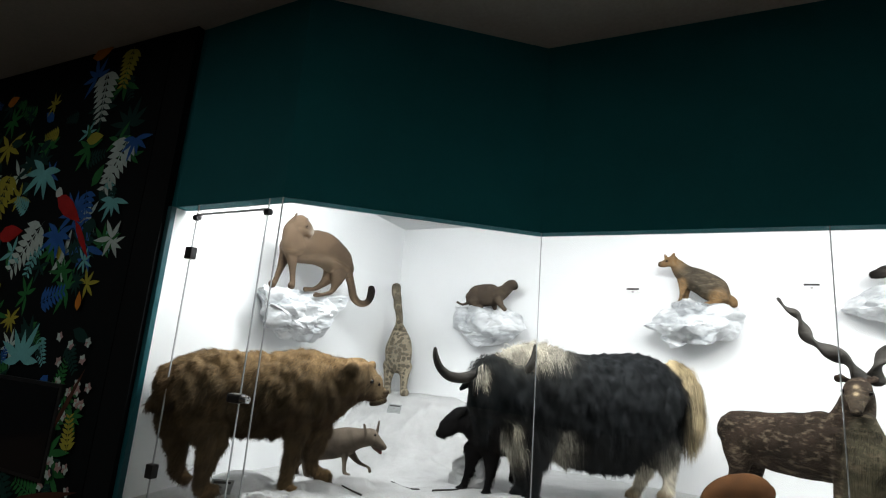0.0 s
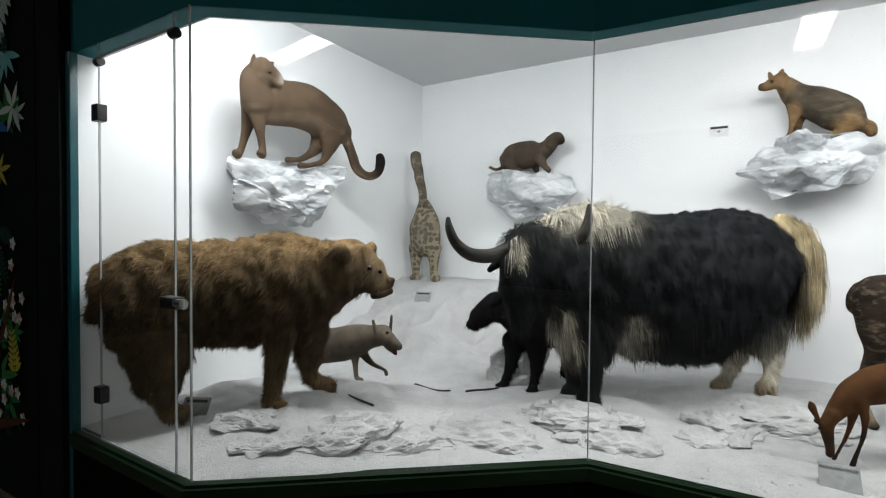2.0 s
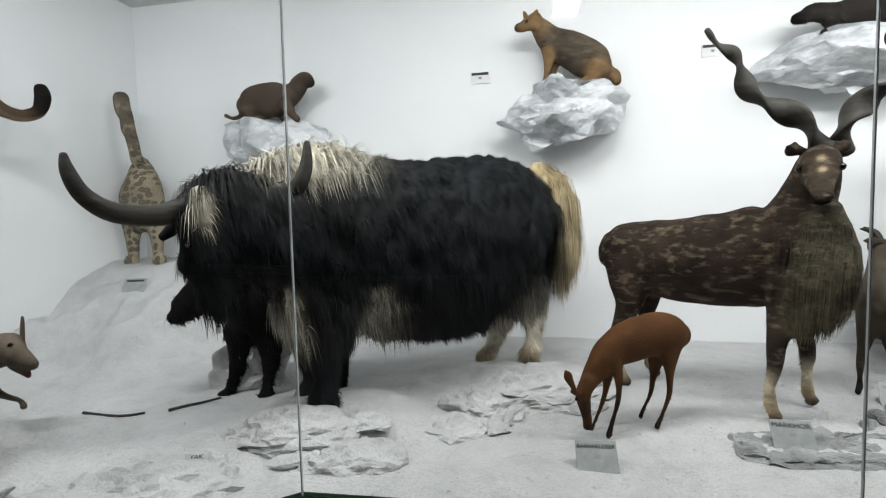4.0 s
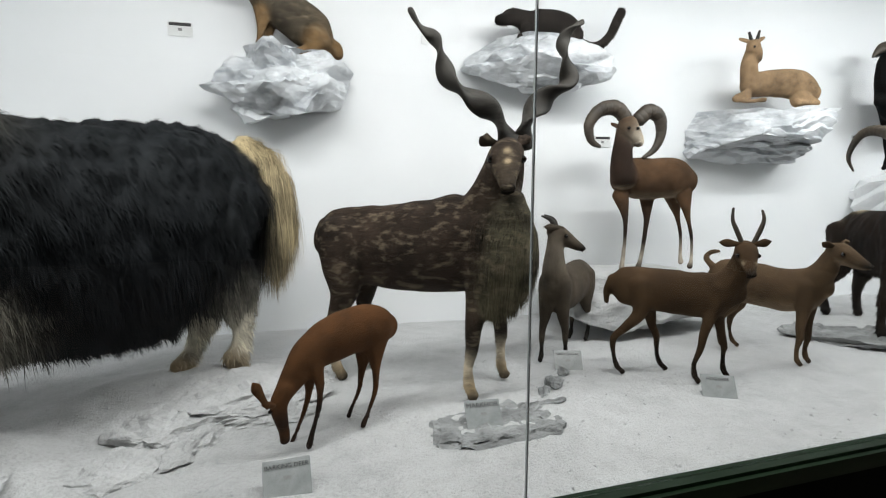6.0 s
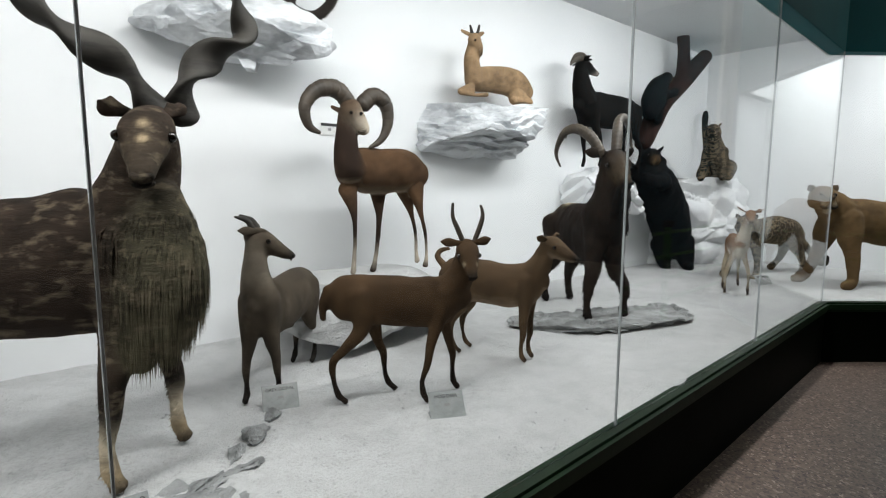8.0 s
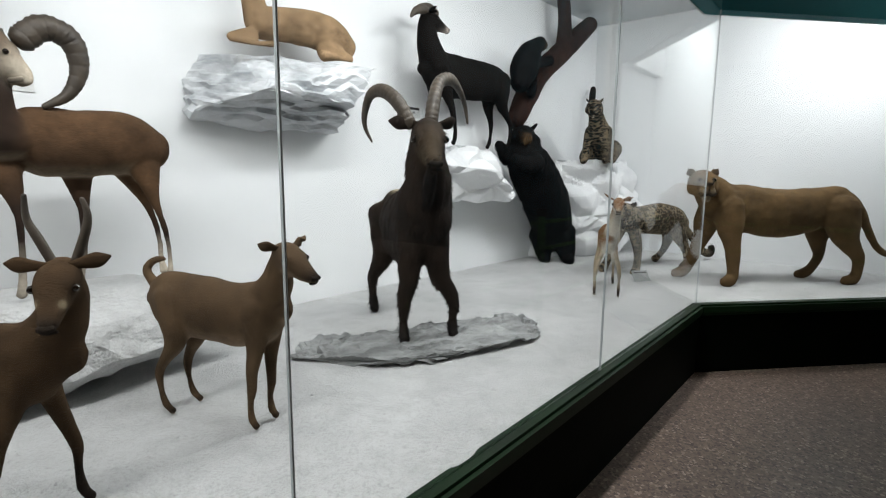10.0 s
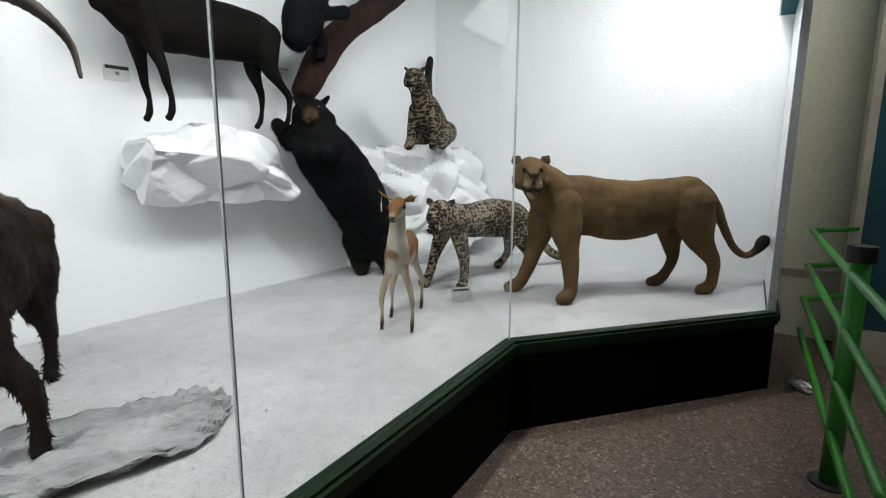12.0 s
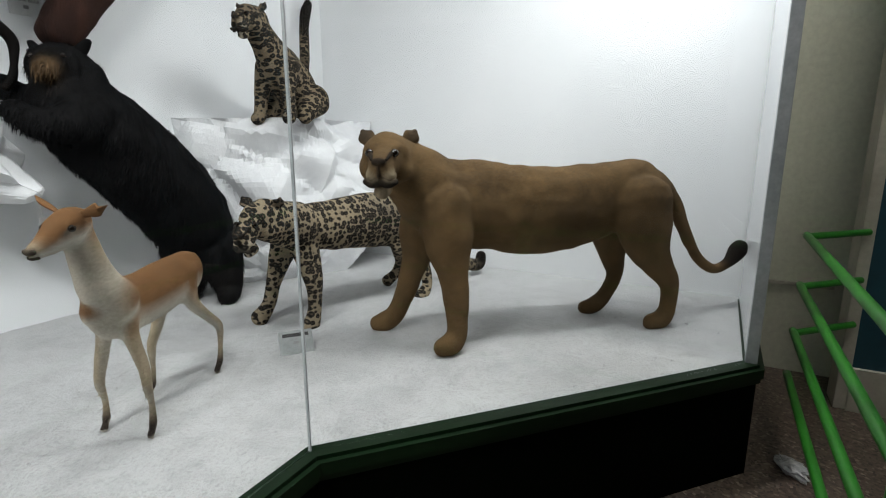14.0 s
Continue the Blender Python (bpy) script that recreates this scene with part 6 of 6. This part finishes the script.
for i, (x, y, s, a) in enumerate([(1.5, 4.71, 0.13, 30), (1.64, 4.74, 0.1, -10), (1.66, 4.86, 0.11, 60), (1.78, 4.95, 0.1, 50), (1.9, 5.08, 0.12, 55), (0.35, 5.22, 0.2, 20), (0.05, 5.05, 0.22, 40), (0.6, 5.32, 0.18, 10)]):
    rock("stone", pose(x, y, 0.552, 0, 0, a), (s * 0.75, s * 0.42, 0.022), ROCK_GREY if i < 5 else ROCK_WHITE, "small flat grey stone in the sand" if i < 5 else "white rough stone at the edge of the bank", 50 + i, 9, keep=0.8, jag=0.025, flat_top=0.9, rows=4, top=0.8, grit=15.0)
# a broken bank of rough plaster runs in front of the bear and the yak
rock("floor_rock", pose(-1.5, 5.2, 0.6), (0.22, 0.2, 0.27), SAND, "rough white plaster rock on the sand", 75, 8, keep=0.8, jag=0.07, flat_top=0.8, boxy=0.2)
bank, pick = [(-2.5, 3.2), (-1.8, 3.66), (-1.08, 4.3), (-0.45, 4.52), (0.12, 5.04), (0.6, 5.32)], random.Random(4)
for i in range(36):
    k = pick.random() ** 1.25 * 4.99
    (xa, ya), (xb, yb) = bank[int(k)], bank[int(k) + 1]
    f = k - int(k)
    x, y = xa + (xb - xa) * f + pick.gauss(0, 0.09), ya + (yb - ya) * f + pick.gauss(0, 0.08)
    s = pick.uniform(0.09, 0.24) * (1.0 if i % 4 else 1.5)
    rock("floor_rock", pose(x, y, sand_height(x, y) - 0.012, 0, 0, pick.uniform(0, 70)), (s, s * pick.uniform(0.5, 0.9), s * pick.uniform(0.16, 0.34)), SAND, "rough white plaster rock on the sand", 80 + i, 6, keep=0.85, jag=0.03, fold=0.03, flat_top=1.2, rows=4, grit=17.0, crumple=0.4)


def twig(points, r=0.009):
    bm = bmesh.new()
    skin(bm, [(*p, r * (1 - 0.12 * i)) for i, p in enumerate(points)], 1.0, 7, 4)
    tagged(part("twig", bm, STICK, label="thin dark twig lying on the white sand", smooth=True), category="twig")


for a, b in (((-2.02, 4.5), (-1.83, 4.66)), ((-1.72, 4.72), (-1.55, 4.9)), ((-1.98, 3.95), (-2.14, 3.9))):
    pts = []
    for k in range(4):
        x, y = a[0] + (b[0] - a[0]) * k / 3, a[1] + (b[1] - a[1]) * k / 3 + 0.012 * (k % 2)
        pts.append((x, y, sand_height(x, y) + 0.008))
    twig(pts)


# loose lumps of sand
lump = np.array([(1, 0, 0), (-1, 0, 0), (0, 1, 0), (0, -1, 0), (0, 0, 1), (0, 0, -1)], float)
lump_faces = [(0, 2, 4), (2, 1, 4), (1, 3, 4), (3, 0, 4), (2, 0, 5), (1, 2, 5), (3, 1, 5), (0, 3, 5)]
rng = random.Random(9)
verts, faces = [], []
while len(verts) < 6 * 5200:
    x = rng.uniform(-3.2, 9.0)
    y = rng.uniform(front_y(x) + 0.03, back_y(x) - 0.05)
    if noise.noise((x * 1.4, y * 1.4, 5.0)) + rng.random() * 0.8 < 0.35:
        continue
    s, k, z = 0.003 + 0.008 * rng.random() ** 3, len(verts), sand_height(x, y)
    verts += [(x + a * s * rng.uniform(0.6, 1.5), y + b * s * rng.uniform(0.6, 1.5), z + c * s * rng.uniform(0.5, 0.9)) for a, b, c in lump]
    faces += [tuple(k + i for i in f) for f in lump_faces]
me = bpy.data.meshes.new("sand_lumps")
me.from_pydata(verts, [], faces)
me.materials.append(SAND)
tagged(new("sand_lumps", me), "loose white crumbs scattered over the sand bed", "sand", kind="stuff")


# ---- labels ----
def letters(text, size, parent, m, mat=INK):
    cu = bpy.data.curves.new("text", "FONT")
    cu.body, cu.size, cu.align_x, cu.align_y, cu.extrude = text, size, "CENTER", "CENTER", 0.0004
    raw = new("raw", cu)
    me = bpy.data.meshes.new_from_object(raw.evaluated_get(bpy.context.evaluated_depsgraph_get()))
    bpy.data.objects.remove(raw)
    me.materials.append(mat)
    ob = new("lettering", me)
    ob.parent, ob.matrix_local = parent, m
    return tagged(ob, "black printed capitals")


def floor_label(x, y, turn, text):
    """A folded acrylic card: sloped face, back foot, printed name."""
    t = thing("floor_label", pose(x, y, sand_height(x, y) - 0.004, 0, 0, turn), "sloped frosted label card with a printed name on the sand", "label", "animal name labels")
    bm = bmesh.new()
    box(bm, -0.08, -0.002, 0, 0.08, 0.002, 0.125, bevel=0.001)
    bmesh.ops.rotate(bm, verts=bm.verts[:], cent=(0, 0, 0), matrix=Matrix.Rotation(radians(-42), 3, "X"))
    part("face", bm, ACRYLIC, t)
    part("foot", block(-0.08, 0.0, 0.0, 0.08, 0.08, 0.004), ACRYLIC, t)
    m = pose(0, 0, 0, -42) @ pose(0, -0.004, 0.1, 90)
    if text:
        letters(text, 0.03 if len(text) < 8 else 0.0215, t, m)
    else:
        bm = bmesh.new()
        box(bm, -0.062, -0.0035, 0.092, 0.062, -0.0025, 0.11)
        bmesh.ops.rotate(bm, verts=bm.verts[:], cent=(0, 0, 0), matrix=Matrix.Rotation(radians(-42), 3, "X"))
        part("lettering", bm, INK, t)
    bm = bmesh.new()
    box(bm, -0.012, -0.0035, 0.055, 0.014, -0.0025, 0.068)
    bmesh.ops.rotate(bm, verts=bm.verts[:], cent=(0, 0, 0), matrix=Matrix.Rotation(radians(-42), 3, "X"))
    part("emblem", bm, INK_GREY, t)


floor_label(0.41, 4.32, 2, "BARKING DEER")
floor_label(1.23, 4.58, -6, "MARKHOR")
floor_label(1.96, 5.12, -20, "GREY GORAL")
floor_label(2.47, 4.55, -30, "HOG DEER")
floor_label(7.12, 4.62, -40, "")
floor_label(-2.72, 3.22, 28, "")
floor_label(-2.75, 5.72, 15, "")
t = thing("rock_label", pose(-1.14, 4.1, 0.6, -55, 0, 18), "small printed name plate on the rough rock", "label", "animal name labels")
part("plate", block(-0.045, -0.002, 0, 0.045, 0.002, 0.045), SAND, t)
letters("YAK", 0.026, t, pose(0, -0.004, 0.025, 90))


def wall_label(x, z, text):
    t = thing("wall_label", on_back(x, z, 0.004), "small white card with black print on the wall", "label", "animal name labels")
    part("card", block(-0.075, -0.003, -0.045, 0.075, 0.003, 0.045, bevel=0.001), CARD, t)
    if text:
        letters(text, 0.023, t, pose(0, -0.0045, 0.03, 90))
    else:
        part("lettering", block(-0.066, -0.0045, 0.02, 0.066, -0.0035, 0.04), INK, t)
    part("emblem", block(-0.012, -0.0045, -0.012, 0.012, -0.0035, 0.006), INK_GREY, t)


wall_label(-0.19, 2.61, "")
wall_label(1.5, 2.68, "")
wall_label(5.70, 2.06, "")
wall_label(6.93, 2.225, "BLACK BEAR")
wall_label(2.95, 1.97, "")

# paper tag on the gazelle's ear
bm = block(-0.012, -0.001, -0.05, 0.012, 0.001, 0.0)
rod(bm, (0, 0, 0), (0, 0, 0.05), 0.001, 6)
tag = part("ear_tag", bm, CARD, label="small white paper tag on a thread")
tag.matrix_world = pose(6.165, 4.625, 1.33, 0, 0, 25)
tagged(tag, category="tag")

# ---- green railing ----
rail = thing("railing", pose(0, 0, 0), "bright green painted steel railing with black post cap", "railing")
post = part("post", rod(bmesh.new(), (6.88, 2.45, 0), (6.88, 2.45, 1.13), 0.042, 20), RAIL_GREEN, rail, smooth=True)
part("cap", rod(bmesh.new(), (6.88, 2.45, 1.11), (6.88, 2.45, 1.185), 0.058, 20), RAIL_CAP, post, "black rubber post cap")
part("base_plate", rod(bmesh.new(), (6.88, 2.45, 0), (6.88, 2.45, 0.012), 0.085, 20), RAIL_CAP, post, "dark round floor plate")
for z in (1.05, 0.78, 0.52, 0.27):
    bm = bmesh.new()
    skin(bm, [(5.9, 2.468, z, 0.02), (6.88, 2.474, z, 0.02), (8.5, 2.48, z, 0.02), (8.62, 2.48, z, 0.02)], 1.0, 12, 6)
    bar = part("rail", bm, RAIL_GREEN, rail, smooth=True)
    if z > 0.4:
        part("end_stub", rod(bmesh.new(), (8.62, 2.48, z), (8.93, 2.17, z), 0.019), RAIL_GREEN, bar)

# litter by the wall
bm = bmesh.new()
bmesh.ops.create_icosphere(bm, subdivisions=3, radius=1)
for v in bm.verts:
    k = 1 + 0.5 * noise.noise(v.co * 2.7) + 0.25 * noise.noise(v.co * 7)
    v.co = Vector((v.co.x * 0.09 * k, v.co.y * 0.05 * k, max(-0.02, v.co.z * 0.03 * k)))
bag = part("plastic_scrap", bm, PLASTIC, label="crumpled clear plastic scrap on the floor")
bag.matrix_world = pose(8.1, 2.48, 0.022, 0, 0, 30)
tagged(bag, category="litter")


# ---- jungle print ----
def flat_colour(name, c):
    return surface(name, tuple(v * 0.75 for v in c), c, 5.0, 0.75, 60, 0.05, 0.001, spec=0.08)


PRINT = [flat_colour("print_" + n, c) for n, c in (("black", (0.004, 0.006, 0.007)), ("pale", (0.5, 0.62, 0.6)), ("blue", (0.03, 0.12, 0.38)), ("yellow", (0.36, 0.34, 0.05)), ("green", (0.03, 0.16, 0.05)),
                                                  ("aqua", (0.17, 0.48, 0.5)), ("red", (0.34, 0.02, 0.02)), ("orange", (0.55, 0.2, 0.03)), ("rose", (0.45, 0.3, 0.3)), ("brown", (0.07, 0.03, 0.02)), ("deep", (0.012, 0.045, 0.04)))]
PALE, BLUE_P, YELLOW_P, GREEN_P, AQUA, RED_P, ORANGE_P, ROSE, BROWN_P, DEEP = range(1, 11)
bm = block(-7.6, 2.834, 0.1, -3.62, 2.839, HALL_TOP - 0.002)
layer = [0]


def leaf(x, z, length, wide, angle, mat):
    """One flat leaf shape of the print."""
    layer[0] += 1
    y = 2.832 - 0.00001 * layer[0]
    d, n = (math.cos(angle), math.sin(angle)), (-math.sin(angle), math.cos(angle))
    ring = []
    for k in range(5):
        f = k / 4
        ring.append((f * length, wide * math.sin(math.pi * f ** 0.8) * 0.5))
    pts = ring + [(u, -w) for u, w in ring[-2:0:-1]]
    f = bm.faces.new([bm.verts.new((x + d[0] * u + n[0] * w, y, z + d[1] * u + n[1] * w)) for u, w in pts])
    f.material_index = mat


def fern(x, z, length, angle, mat, pairs=8, reach=0.38):
    a = radians(angle)
    leaf(x, z, length, 0.015, a, mat)
    for i in range(pairs):
        f = (i + 0.8) / (pairs + 0.6)
        px, pz = x + math.cos(a) * length * f, z + math.sin(a) * length * f
        s = length * reach * (1.05 - 0.6 * f)
        for side in (1.05, -1.05):
            leaf(px, pz, s, s * 0.36, a + side, mat)


def palm(x, z, r, mat, count=7, start=0.0, sweep=300):
    for i in range(count):
        a = radians(start + sweep * i / count)
        leaf(x, z, r * (0.8 + 0.3 * ((i * 7) % 3) / 2), r * 0.24, a, mat)


rng = random.Random(5)
for _ in range(240):
    x, z = rng.uniform(-7.4, -3.85), rng.uniform(0.3, 4.1)
    kind, m = rng.random(), rng.choice([DEEP, DEEP, GREEN_P, BLUE_P, DEEP, GREEN_P, AQUA, PALE, YELLOW_P])
    if kind < 0.45:
        palm(x, z, rng.uniform(0.12, 0.26), m, rng.randint(5, 9), rng.uniform(0, 360))
    elif kind < 0.8:
        fern(x, z, rng.uniform(0.2, 0.4), rng.uniform(0, 360), m, 7)
    else:
        leaf(x, z, rng.uniform(0.15, 0.3), rng.uniform(0.08, 0.14), rng.uniform(0, 6.28), m)
fern(-4.42, 4.05, 0.55, -84, PALE), fern(-3.9, 3.35, 0.55, -112, PALE), fern(-4.85, 2.62, 0.6, -128, PALE)
fern(-4.1, 4.22, 0.42, -98, YELLOW_P), fern(-5.6, 3.15, 0.6, -100, YELLOW_P)
palm(-5.04, 3.11, 0.32, AQUA, 7, 150, 240), palm(-4.72, 1.42, 0.32, AQUA, 7, 0, 220), palm(-3.95, 2.78, 0.2, AQUA, 6, 180, 200), palm(-4.2, 1.0, 0.2, AQUA, 6, 200, 240)
palm(-4.55, 3.98, 0.22, BLUE_P, 6, 20, 260), palm(-3.82, 3.3, 0.2, BLUE_P, 6, 180, 220), palm(-4.6, 2.5, 0.25, BLUE_P, 8, 150, 260)
leaf(-4.75, 2.86, 0.5, 0.16, radians(-32), RED_P), leaf(-4.4, 2.62, 0.45, 0.07, radians(-50), RED_P), leaf(-4.78, 2.9, 0.12, 0.1, radians(-20), PALE), leaf(-5.55, 2.5, 0.4, 0.17, 0.1, RED_P)
leaf(-4.7, 4.2, 0.3, 0.14, 0.2, ORANGE_P), leaf(-4.1, 1.85, 0.16, 0.08, 1.7, ORANGE_P), leaf(-6.0, 3.9, 0.2, 0.12, 0.3, ORANGE_P), leaf(-4.5, 3.35, 0.24, 0.12, 0.1, YELLOW_P)
for _ in range(26):
    x, z = rng.uniform(-4.25, -3.72), rng.uniform(0.4, 1.65)
    for k in range(5):
        leaf(x, z, 0.045, 0.035, k * 1.256, rng.choice([ROSE, PALE]))
leaf(-4.5, 0.35, 0.9, 0.07, 0.25, BROWN_P), leaf(-4.1, 0.9, 0.6, 0.05, 1.1, BROWN_P)
mural = setting("mural", bm, PRINT, "printed jungle mural with leaves, flowers and ferns on black", "mural")
screen = thing("wall_screen", pose(-4.62, 2.83, 0.92), "dark switched off screen in a black frame on the mural", "screen")
part("frame", block(-0.6, -0.03, -0.36, 0.56, 0.0, 0.36, bevel=0.006), BLACK_METAL, screen)
part("glass", block(-0.57, -0.034, -0.33, 0.53, -0.031, 0.33), SCREEN, screen)
